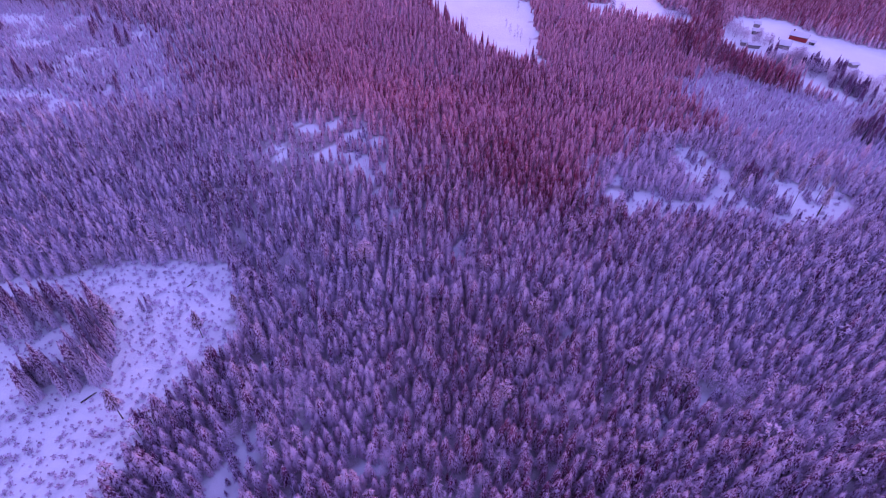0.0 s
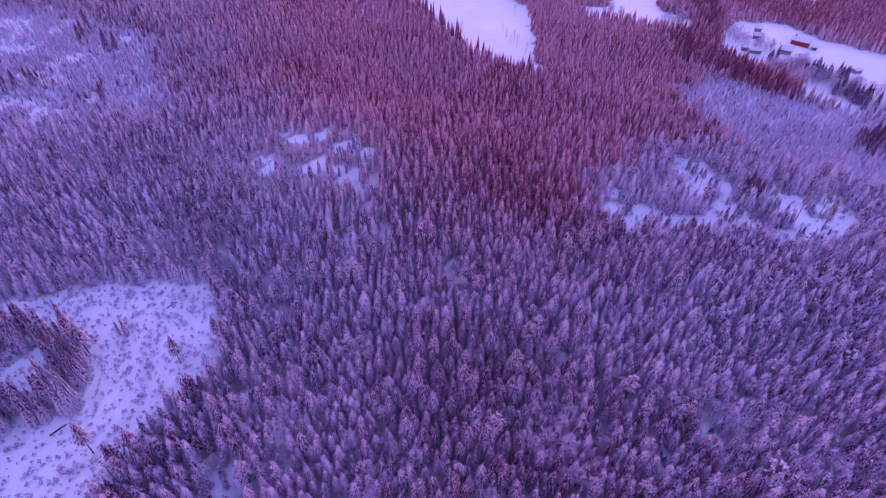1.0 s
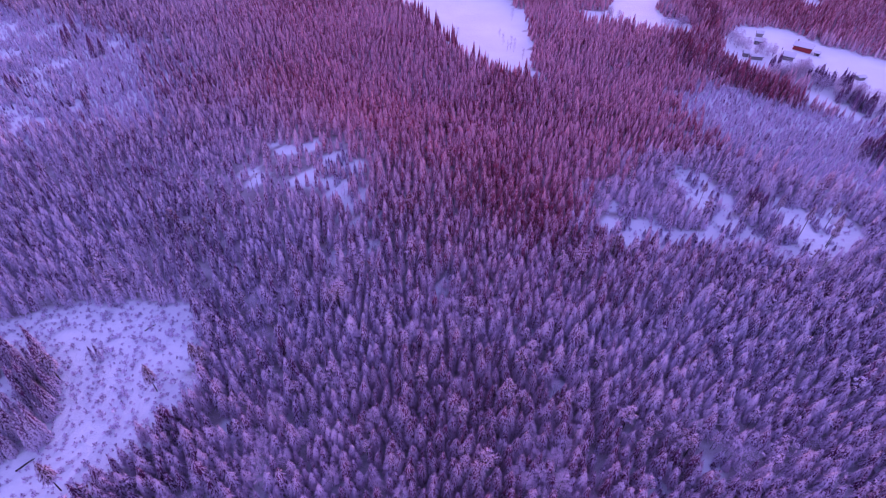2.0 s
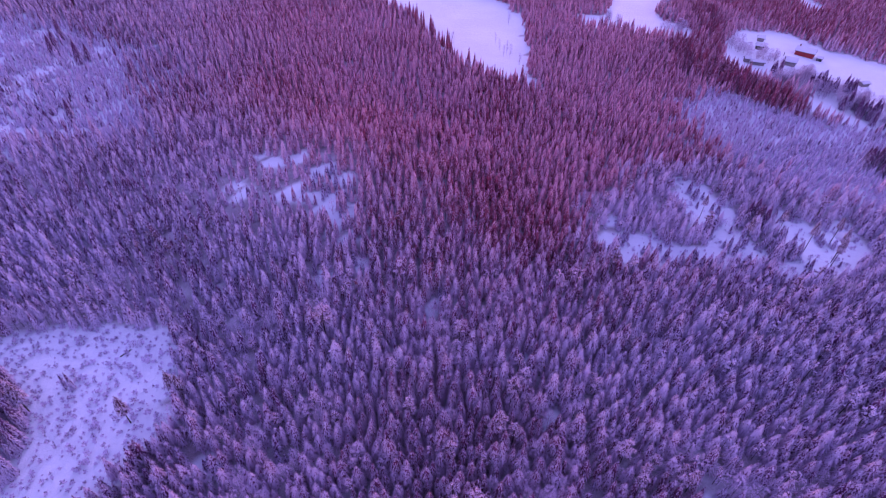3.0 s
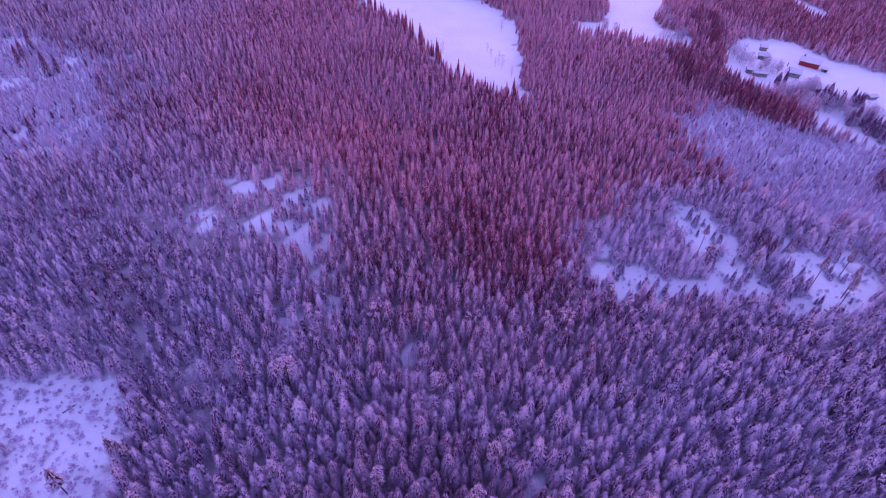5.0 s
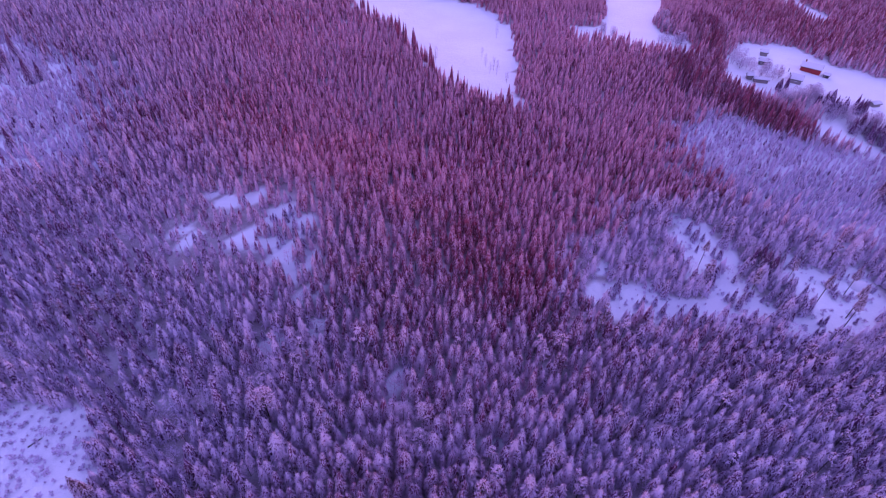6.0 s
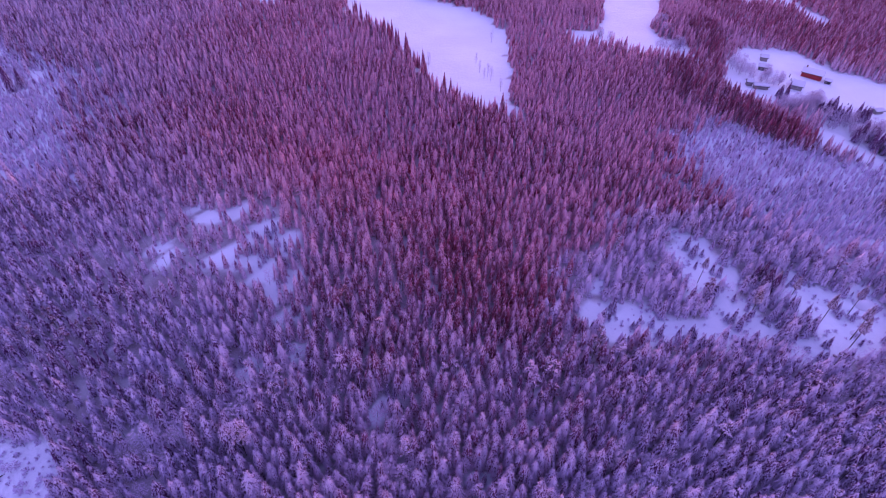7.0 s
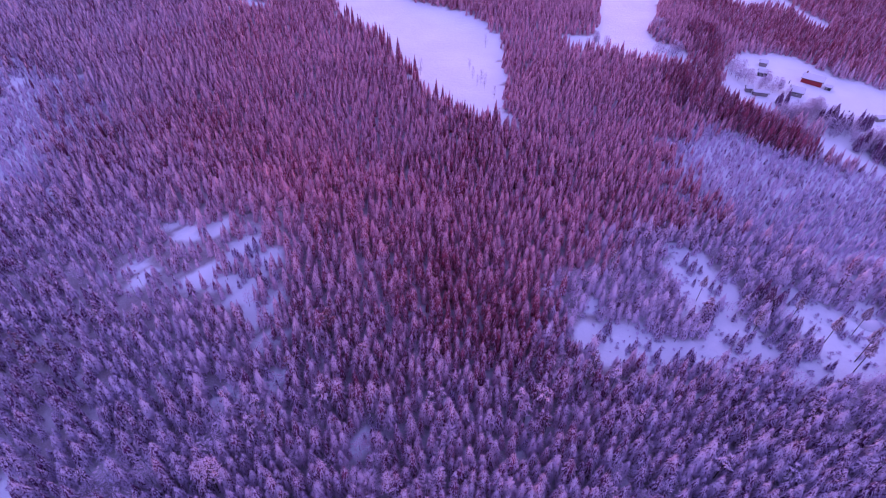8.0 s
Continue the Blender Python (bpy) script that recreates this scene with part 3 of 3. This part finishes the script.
def forest():
    near = np.hypot((FX - 12) / 1.25, FY - 82)
    order = np.argsort(near)
    done = np.zeros(len(FX), bool)
    for code, kind, shapes, count, label in ((0, "spruce", SPRUCE[0], 290, "narrow spruce heavy with snow in dense forest"), (1, "pine", PINE[0], 70, "round-topped pine with snow-clotted crown among spruces"), (2, "birch", BIRCH[0], 120, "bare birch white with hoarfrost among the spruces")):
        idx = order[FKIND[order] == code][:count]
        done[idx] = True
        rank = np.argsort(np.argsort(FLOAD[idx]))
        for r, i in zip(rank, idx):
            k = int(r * len(shapes) / len(idx))
            plant(kind, shapes[k], k, tree_pose(FX[i], FY[i], FTURN[i], FSIZE[i], FWIDE[i]), label, kind + "s of the near forest", float(np.median(FLOAD[idx]) + 0.22 * ((k + 0.5) / len(shapes) - 0.5)), float(np.median(FGLOW_RED[idx])))
    rest = np.arange(len(FX))[~done]
    band = np.digitize(FY[rest] + 16 * rough_noise(FX[rest], FY[rest], 20.0, 4.4) + rng.normal(0, 8, len(rest)) * (FY[rest] > 175), (126, 200))
    tall = inside(FX[rest], FY[rest], DARK_STAND)
    band[tall] = 0
    band[inside(FX[rest], FY[rest], BACK_STAND)] = 1
    for code, name, lods, label in ((0, "spruce_forest", SPRUCE[1:], "dense snow-laden spruce forest"), (1, "pine_forest", [PINE[1], PINE[1], PINE[2]], "snow-clotted pines scattered through the forest"), (2, "birch_wood", [BIRCH[1]] * 3, "frosted bare birches scattered through the forest")):
        for b in range(3):
            mats = [MAT_BARK, ((MAT_SPRUCE, MAT_FROSTED, MAT_FROSTED)[b], MAT_PINE, MAT_TWIG)[code]]
            stand(name, lods[b], rest[(band == b) & (FKIND[rest] == code)], mats, label, "forest")


forest()
lake_sheet()


# ---- far woods round the place, out of the camera's view ----
def far_woods():
    spots = []
    for x0, x1, y0, y1, step in ((-140, 150, -70, 24, 5.5), (-420, 500, -140, 600, 14.0)):
        x, y = np.meshgrid(np.arange(x0, x1, step), np.arange(y0, y1, step), indexing="ij")
        x, y = x.ravel(), y.ravel()
        x, y = x + rng.uniform(-0.4, 0.4, len(x)) * step, y + rng.uniform(-0.4, 0.4, len(x)) * step
        inner = (x > -140) & (x < 150) & (y > -70) & (y < 24) if step > 5 else np.zeros(len(x), bool)
        seen = (y > 20) & (y < 444 + 0.2 * x) & (x > -(66 + 0.62 * y)) & (x < 78 + 0.575 * y)
        keep = ~seen & ~inner & ~open_here(x, y)
        spots.append(np.stack([x[keep], y[keep], rng.uniform(0.7, 1.1, keep.sum()) * (1.0 if step < 5 else 1.35)], -1))
    p = np.concatenate(spots)
    vs, ts, ss, off = [], [], [], 0
    which = rng.integers(0, 6, len(p))
    for k in range(6):
        v, t, s, e = SPRUCE[4][k]
        q = p[which == k]
        vs.append((v[None] * q[:, 2][:, None, None] + np.stack([q[:, 0], q[:, 1], ground_z(q[:, 0], q[:, 1])], -1)[:, None]).reshape(-1, 3))
        ts.append((t[None] + (np.arange(len(q)) * len(v))[:, None, None]).reshape(-1, 3) + off)
        ss.append(np.tile(s, len(q)))
        off += len(q) * len(v)
    me = mesh_of("far_woods", np.concatenate(vs), np.concatenate(ts), [MAT_BARK, MAT_FROSTED], np.concatenate(ss), np.full(off, 0.34), np.full(off, 0.1))
    tagged(new("far_woods", me), "snowy spruce woods stretching into the distance", "forest", kind="stuff")


far_woods()


# ---- clearing: saplings, the tall clump, lone pines, fallen logs ----
def saplings():
    g = np.arange(-150, 160, 1.4)
    x, y = np.meshgrid(g, np.arange(26, 200, 1.4), indexing="ij")
    x, y = x.ravel(), y.ravel()
    x, y = x + rng.uniform(-0.75, 0.75, len(x)), y + rng.uniform(-0.75, 0.75, len(x))
    in_left = inside(x, y, CLEARING) & (x > -135)
    in_right = open_here(x, y) & (x > 45) & (y > 135)
    chance = np.where(in_left, 0.80 + 0.20 * rough_noise(x, y, 9.0, 2.0) + 0.12 * rough_noise(x, y, 3.5, 7.0), 0) + np.where(in_right, 0.26 + 0.3 * rough_noise(x, y, 6.0, 1.0), 0)
    keep = rng.random(len(x)) < chance
    x, y = x[keep], y[keep]
    size = rng.gamma(6.0, 0.167, len(x)).clip(0.45, 1.7) * 0.88
    near = np.argsort(np.hypot(x + 62, y - 88))
    for n, i in enumerate(near[:300]):
        k = n % len(BUSH)
        plant("sapling", BUSH[k], k, tree_pose(x[i], y[i], tr.uniform(0, 6.28), size[i], tr.uniform(0.9, 1.3)), "small bare sapling poking out of the clearing's snow", "saplings of the clearing", 0.24 + 0.06 * k)
    rest = near[300:]
    vs, ts, ss, off = [], [], [], 0
    for i in rest:
        v, t, s, e = BUSH[i % len(BUSH)]
        m = np.array(tree_pose(x[i], y[i], tr.uniform(0, 6.28), size[i], 1.1))
        vs.append(v @ m[:3, :3].T + m[:3, 3])
        ts.append(t + off)
        ss.append(s)
        off += len(v)
    me = mesh_of("saplings", np.concatenate(vs), np.concatenate(ts), [MAT_BARK, MAT_TWIG], np.concatenate(ss), np.full(off, 0.32))
    tagged(new("saplings", me), "scattered bare saplings in the snowy openings", "saplings", kind="stuff")


saplings()


def scatter(count, cx, cy, rx, ry, turn=0.0):
    for i in range(count):
        a, d = tr.uniform(0, 6.28), math.sqrt(tr.random())
        u, v = rx * d * math.cos(a), ry * d * math.sin(a)
        yield cx + u * math.cos(turn) - v * math.sin(turn), cy + u * math.sin(turn) + v * math.cos(turn)


def tall_clump():
    shapes = [spruce_shape(tr, 0, 12.5, 1.4, 0.03) for k in range(4)]
    spots = [*scatter(22, -85, 68.5, 6, 4), *scatter(32, -80, 78, 12, 4, 1.95), *scatter(36, -97, 87, 14, 6, 0.2), *scatter(3, -75, 92, 2, 2)]
    for i, (x, y) in enumerate(spots):
        k = i % 4
        plant("tall_spruce", shapes[k], k, tree_pose(x, y, tr.uniform(0, 6.28), tr.uniform(0.6, 1.02) * (0.5 if y > 90.5 and x > -80 else 1)), "tall dark spruce still standing in the snowy clearing", "tall spruces in the clearing", 0.36 + 0.05 * k)


tall_clump()


def lone_pines():
    spots = [(-66, 62, 0.85), (-57, 85, 0.75), (-79, 86, 0.9), (-50.1, 92.1, 0.72), (-47.9, 91.4, 0.72), (94, 171, 0.75), (103, 157, 0.9), (122, 156, 0.95), (129, 152, 1.0), (126, 148, 0.95), (133, 161, 0.85), (117, 164, 0.8)]
    for i, (x, y, s) in enumerate(spots):
        k = i % 3 + (3 if x < 0 else 0)
        plant("pine", SEED_PINE[k], k, tree_pose(x, y, tr.uniform(0, 6.28), 0.8 * s), "tall bare-trunked pine standing alone in the snow", "lone seed pines", 0.34)


lone_pines()


def opening_trees():
    """Young spruces that stand in and along the openings on the right and on the hill."""
    spots = [*scatter(5, 117, 148, 28, 4, 0.05), *scatter(8, 82, 148, 26, 3, 0.05), *scatter(5, 101, 164, 9, 4), *scatter(6, 98, 182, 6, 10), *scatter(24, -38, 166, 20, 16), *scatter(10, -31, 166, 5, 8), *scatter(8, -24, 156, 4, 7), *scatter(8, 136, 158, 11, 10), *scatter(6, 124, 173, 6, 3), *scatter(10, 142, 167, 8, 6)]
    for gx, gy, rx, ry in SMALL_GAPS:
        if gy < 140:
            spots += scatter(int(1 + 0.4 * rx * ry), gx, gy, 0.75 * rx, 0.75 * ry)
    for i, (x, y) in enumerate(spots):
        k = i % 8
        plant("young_spruce", SPRUCE[1][k], k, tree_pose(x, y, tr.uniform(0, 6.28), tr.uniform(0.18, 0.48), tr.uniform(1.0, 1.35)), "young snowy spruce at the edge of an opening", "young spruces of the openings", 0.42)


opening_trees()


def opening_clumps():
    """Tight groups of young spruces that break up the snow of the openings."""
    pick = random.Random(41)
    clumps = [(77.6, 149.3, 3), (66.7, 160.5, 5), (62.7, 155, 4), (95.4, 183, 4), (98.6, 166.3, 5), (97.7, 154.4, 5), (104.4, 156, 3), (110.4, 157, 3), (113.3, 152.5, 5), (118, 154.6, 3), (109.4, 150.5, 3), (119.5, 149.3, 2), (118.7, 162.4, 4), (105, 180, 3), (56.2, 149, 3), (69.5, 150.5, 2), (108.4, 168, 6), (93.5, 164, 3), (125.5, 173.5, 4), (84.8, 149, 2), (139.2, 170, 3)]
    for cx, cy, count in clumps:
        for i in range(count):
            k = pick.randrange(8)
            x, y = cx + pick.gauss(0, 1.5), cy + pick.gauss(0, 1.2)
            plant("young_spruce", SPRUCE[1][k], k, tree_pose(x, y, pick.uniform(0, 6.28), pick.uniform(0.28, 0.58), pick.uniform(1.0, 1.35)), "young snowy spruce in a tight clump on open snow", "young spruces of the openings", 0.42)


opening_clumps()


def shore_trees():
    shape = [spruce_shape(tr, 1, 10.0, 1.2, 0.04) for k in range(4)]
    shore = [(-40, 390), (-22, 360), (-10, 341), (2, 315), (15, 286), (28, 274), (46, 265)]
    for i in range(64):
        u = 6 * (i + tr.random()) / 64
        (x0, y0), (x1, y1) = shore[int(u)], shore[int(u) + 1]
        f, back = u - int(u), tr.uniform(-1.5, 5)
        x, y = x0 + f * (x1 - x0) - 0.85 * back, y0 + f * (y1 - y0) - 0.5 * back
        plant("shore_spruce", shape[i % 4], i % 4, tree_pose(x, y, tr.uniform(0, 6.28), tr.choice((0.45, 0.6, 0.7, 0.8, 1.0, 1.15)), tr.uniform(0.8, 1.1)), "tall dark spruce on the frozen lake's shore", "spruces of the lake shore", 0.06 + 0.05 * (i % 4), 0.8)
    for i, (x, y) in enumerate(scatter(9, -16, 345, 16, 3, -0.95)):
        plant("birch", BIRCH[0][i % 6], i % 6, tree_pose(x, y, tr.uniform(0, 6.28), tr.uniform(0.5, 0.8), 0.9), "slender bare birch standing out of the lake's snow", "birches on the lake", 0.0)
    for i, (x, y) in enumerate(((31.4, 320), (34.8, 302), (36.7, 305), (38, 300), (40.2, 349), (33, 310), (42, 290), (8, 312))):
        plant("birch", BIRCH[0][i % 6], i % 6, tree_pose(x, y, tr.uniform(0, 6.28), tr.uniform(0.5, 0.95), 0.7), "slender bare birch standing out of the lake's snow", "birches on the lake", 0.0)


shore_trees()


def dark_spruces():
    """Tall spruces with little snow: a clump beside the openings, and single ones over the young growth."""
    shape = [spruce_shape(tr, 0, 9.5, 1.6, 0.04) for k in range(2)]
    spots = [*scatter(9, 112, 169, 4, 3), *scatter(34, 179, 211, 9, 7, 0.4), (-183, 218), (-181, 222), (-178, 226), (-174, 224), (-162, 263), (-160, 267), (-179, 271), (-180, 276), (-184, 288), (-187, 292), (-225, 260), (-139, 213), (-131, 249), (-226, 272)]
    for i, (x, y) in enumerate(spots):
        plant("old_spruce", shape[i % 2], i % 2, tree_pose(x, y, tr.uniform(0, 6.28), tr.uniform(0.7, 1.1) * (1.2 if x < 0 else 1.0)), "dark old spruce rising over the young growth", "old dark spruces", 0.14, 0.05)


dark_spruces()


def fallen_log(x0, y0, x1, y1, r):
    length = math.hypot(x1 - x0, y1 - y0)
    z = float(ground_z(np.float64(x0), np.float64(y0)))
    bm = bmesh.new()
    rings = []
    for k in range(7):
        u = k / 6
        ring = []
        for i in range(9):
            a = 2 * math.pi * i / 9
            rr = r * (1 - 0.55 * u) * (1 + 0.1 * math.sin(3 * a + k))
            ring.append(bm.verts.new((length * u, rr * math.cos(a) + 0.12 * math.sin(2.2 * u), rr * math.sin(a) + r * 0.7)))
        rings.append(ring)
    for a, b in zip(rings, rings[1:]):
        for i in range(9):
            bm.faces.new((a[i], a[(i + 1) % 9], b[(i + 1) % 9], b[i]))
    bm.faces.new(rings[0][::-1])
    bm.faces.new(rings[-1])
    bmesh.ops.recalc_face_normals(bm, faces=bm.faces[:])
    base = new("fallen_log")
    part("stem", bm, MAT_LOG, base)
    for k in range(4):
        bm = bmesh.new()
        bmesh.ops.create_cone(bm, segments=5, radius1=0.05, radius2=0.015, depth=0.9)
        m = pose(length * (0.35 + 0.17 * k), 0, r + 0.3, 35 + 20 * k, 25 - 15 * k, 40 * k)
        bmesh.ops.transform(bm, matrix=m, verts=bm.verts[:])
        part("branch_stub", bm, MAT_LOG, base)
    base.matrix_basis = Matrix.Translation((x0, y0, z)) @ Matrix.Rotation(math.atan2(y1 - y0, x1 - x0), 4, "Z")
    tagged(base, "dark fallen log lying in the clearing's snow", "log", "fallen logs")


for spot in ((-76.8, 65.2, -74.6, 68.0, 0.2), (-67.4, 102, -65.5, 104.2, 0.13)):
    fallen_log(*spot)
for i, (x, y, size) in enumerate(((-64.6, 104.8, 0.42), (-63.6, 105.6, 0.36), (-53.4, 106.4, 0.6), (-52.2, 104.6, 0.75), (-51.4, 101.5, 0.7), (-54.8, 107.6, 0.5), (-76.5, 110.2, 0.4), (-88, 108, 0.45), (-82, 80, 0.5))):
    plant("birch", THICKET[i % 5], 20 + i % 5, tree_pose(x, y, tr.uniform(0, 6.28), size, 1.4), "frosted leafless birch bush at the clearing's edge", "birch bushes of the clearing", 0.25)


# ---- farm: red barn, sheds, thickets ----
def box(bm, x0, y0, z0, x1, y1, z1):
    made = bmesh.ops.create_cube(bm, size=1.0)["verts"]
    bmesh.ops.transform(bm, matrix=Matrix.Translation(((x0 + x1) / 2, (y0 + y1) / 2, (z0 + z1) / 2)) @ Matrix.Diagonal((x1 - x0, y1 - y0, z1 - z0, 1)), verts=made)


def slab(bm, a, b, c, d, thick):
    lo = [bm.verts.new(p) for p in (a, b, c, d)]
    hi = [bm.verts.new((p[0], p[1], p[2] + thick)) for p in (a, b, c, d)]
    bm.faces.new(lo[::-1])
    bm.faces.new(hi)
    for i in range(4):
        j = (i + 1) % 4
        bm.faces.new((lo[i], lo[j], hi[j], hi[i]))
    bmesh.ops.recalc_face_normals(bm, faces=bm.faces[:])


def farm_building(kind, x, y, turn, length, width, wall, rise, mat, label, windows=0, door=True, chimney=False, planks=0):
    """A gabled building: its long front faces -y before the turn; snow lies thick on the roof."""
    base = new(kind)
    w2 = width / 2
    bm = bmesh.new()
    pts = [(-w2, -0.4), (w2, -0.4), (w2, wall), (0, wall + rise), (-w2, wall)]
    a = [bm.verts.new((0, p, z)) for p, z in pts]
    b = [bm.verts.new((length, p, z)) for p, z in pts]
    bm.faces.new(a[::-1])
    bm.faces.new(b)
    for i in range(5):
        j = (i + 1) % 5
        bm.faces.new((a[i], a[j], b[j], b[i]))
    bmesh.ops.recalc_face_normals(bm, faces=bm.faces[:])
    part("wall", bm, mat, base)
    over, k = 0.45, rise / w2
    for side in (-1, 1):
        bm = bmesh.new()
        slab(bm, (-over, side * (w2 + over), wall - over * k + 0.04), (length + over, side * (w2 + over), wall - over * k + 0.04), (length + over, 0, wall + rise + 0.04), (-over, 0, wall + rise + 0.04), 0.12)
        roof = part("roof", bm, MAT_DARKPAINT, base, "dark roof sheet under deep snow")
        bm = bmesh.new()
        slab(bm, (-over + 0.05, side * (w2 + over - 0.05), wall - over * k + 0.19), (length + over - 0.05, side * (w2 + over - 0.05), wall - over * k + 0.19), (length + over - 0.05, side * 0.02, wall + rise + 0.19), (-over + 0.05, side * 0.02, wall + rise + 0.19), 0.38)
        bmesh.ops.bevel(bm, geom=bm.edges[:], offset=0.1, segments=2, affect="EDGES")
        part("snow_cover", bm, MAT_ICE, roof, "thick rounded snow")
    for i in range(planks):
        bm = bmesh.new()
        px = length * (i + 0.5) / planks
        box(bm, px - 0.06, -w2 - 0.035, 0.0, px + 0.06, -w2 + 0.01, wall - 0.06)
        part("batten", bm, mat, base)
    for i in range(windows):
        px = length * (i + 1) / (windows + 1)
        bm = bmesh.new()
        box(bm, px - 0.5, -w2 - 0.05, 1.1, px + 0.5, -w2 + 0.02, 2.2)
        win = part("window", bm, MAT_WHITE, base, "white window frame")
        for s in (-1, 1):
            bm = bmesh.new()
            box(bm, px + s * 0.22 - 0.18, -w2 - 0.065, 1.2, px + s * 0.22 + 0.18, -w2 - 0.045, 2.1)
            part("pane", bm, MAT_GLASS, win, "dark glass pane")
    if door:
        bm = bmesh.new()
        box(bm, length * 0.12, -w2 - 0.06, 0.0, length * 0.12 + min(1.6, length * 0.3), -w2 + 0.02, min(2.1, wall - 0.1))
        part("door", bm, MAT_GREY, base, "grey plank door")
    if chimney:
        bm = bmesh.new()
        box(bm, 0.7, -0.3, wall + rise - 0.6, 1.4, 0.3, wall + rise + 1.5)
        stack = part("chimney", bm, MAT_BRICK, base, "brick chimney")
        bm = bmesh.new()
        box(bm, 0.6, -0.4, wall + rise + 1.5, 1.5, 0.4, wall + rise + 1.75)
        part("cap", bm, MAT_ICE, stack, "snow cap")
    base.matrix_basis = Matrix.Translation((x, y, float(ground_z(np.float64(x), np.float64(y))))) @ Matrix.Rotation(radians(turn), 4, "Z")
    return tagged(base, label, kind.replace("_", " "))


farm_building("barn", 200.6, 332.2, -36, 9.4, 5.2, 2.3, 1.5, MAT_RED, "long red-painted wooden barn with snow on its roof", 0, False, True, 18)
# Shed built in place of the dark vehicle at the barn's end.
farm_building("shed", 208.2, 323.4, -38, 2.6, 2.2, 1.5, 0.5, MAT_DARKPAINT, "small dark shed standing in for a vehicle beside the red barn", 0, True)
farm_building("cabin", 186.2, 314.5, -30, 5.4, 4.4, 2.2, 1.6, MAT_GREY, "weathered grey cabin with a snowy gable roof", 1, True)
farm_building("shed", 185.8, 349.0, -20, 3.4, 3.0, 2.0, 0.9, MAT_GREY, "dark little shed at the field's edge", 0, True)
farm_building("shed", 179.4, 335.8, -20, 4.2, 3.0, 2.0, 0.9, MAT_DARKPAINT, "dark wooden shed with a snow roof", 0, True)
farm_building("woodshed", 166.6, 311.0, -12, 6.4, 2.8, 1.6, 0.5, MAT_GREY, "long low grey woodshed", 0, False)
farm_building("hut", 164.2, 314.0, -10, 2.6, 2.4, 2.0, 0.8, MAT_GREY, "small wooden hut half hidden by trees", 0, True)
farm_building("shed", 214.5, 291.0, 15, 4.2, 2.6, 1.4, 0.5, MAT_GREY, "low grey shed beside the bushes", 0, False)


def farm_plants():
    for i, (x, y) in enumerate([*scatter(44, 180, 288, 14, 5, 0.1), *scatter(10, 190, 293, 7, 3), *scatter(16, 177, 318, 9, 8), *scatter(14, 168, 332, 5, 12), *scatter(14, 140, 356, 9, 4), *scatter(16, 143, 382, 5, 14), *scatter(8, 104, 362, 10, 5), *scatter(8, 197, 279, 6, 3), *scatter(16, 206, 268, 12, 5), *scatter(14, 228, 272, 9, 6), *scatter(60, 202, 256, 34, 9, -0.85)]):
        plant("birch", THICKET[i % 5], i % 5, tree_pose(x, y, tr.uniform(0, 6.28), tr.uniform(0.5, 1.15), tr.uniform(1.1, 1.6)), "frosted leafless birch beside the snowy field", "birches round the farm", 0.10)
    for i, (x, y) in enumerate([*scatter(6, 203, 282, 4, 2), *scatter(9, 192, 281, 4, 3), *scatter(12, 224, 262, 8, 5), *scatter(12, 197, 255, 5, 3), *scatter(28, 206, 246, 28, 7, -0.85), *scatter(5, 175, 300, 2, 3), *scatter(6, 190, 289, 5, 3)]):
        plant("young_spruce", SPRUCE[1][i % 8], 10 + i % 8, tree_pose(x, y, tr.uniform(0, 6.28), tr.uniform(0.4, 0.85), 1.15), "dark young spruce beside the snowy field", "young spruces round the farm", 0.12)


farm_plants()


def post(x, y, h):
    bm = bmesh.new()
    bmesh.ops.create_cone(bm, cap_ends=True, segments=8, radius1=0.22, radius2=0.16, depth=h + 0.4)
    bmesh.ops.translate(bm, vec=(0, 0, h / 2 - 0.2), verts=bm.verts[:])
    base = new("post")
    part("pole", bm, MAT_LOG, base)
    bm = bmesh.new()
    bmesh.ops.create_uvsphere(bm, u_segments=8, v_segments=5, radius=0.27)
    bmesh.ops.scale(bm, vec=(1, 1, 0.6), verts=bm.verts[:])
    bmesh.ops.translate(bm, vec=(0, 0, h + 0.08), verts=bm.verts[:])
    part("cap", bm, MAT_ICE, base, "snow cap")
    base.location = (x, y, float(ground_z(np.float64(x), np.float64(y))))
    tagged(base, "short dark wooden post capped with snow", "post", "posts in the farmyard")


for spot in ((191.8, 327.1, 1.7), (190.9, 323.3, 1.0), (192.5, 323.3, 1.0), (206.6, 298.2, 0.8), (208.9, 287.8, 1.2)):
    post(*spot)


def boulder(x, y, rx, ry, h, label):
    bm = bmesh.new()
    bmesh.ops.create_icosphere(bm, subdivisions=3, radius=1)
    for v in bm.verts:
        k = 1 + 0.10 * noise.noise(v.co * 1.6 + Vector((x, y, 0)))
        v.co = Vector((v.co.x * rx * k, v.co.y * ry * k, max(-0.3, v.co.z) * h * k))
    for f in bm.faces:
        f.smooth = True
    me = bpy.data.meshes.new("boulder")
    bm.to_mesh(me)
    bm.free()
    me.materials.append(MAT_ICE)
    ob = new("boulder", me)
    ob.location = (x, y, float(ground_z(np.float64(x), np.float64(y))))
    tagged(ob, label, "boulder", "snow-covered boulders")


boulder(140, 165, 3.2, 2.4, 1.5, "large boulder buried under smooth snow")
boulder(131.5, 154, 1.4, 1.2, 1.0, "boulder capped with snow in the opening")
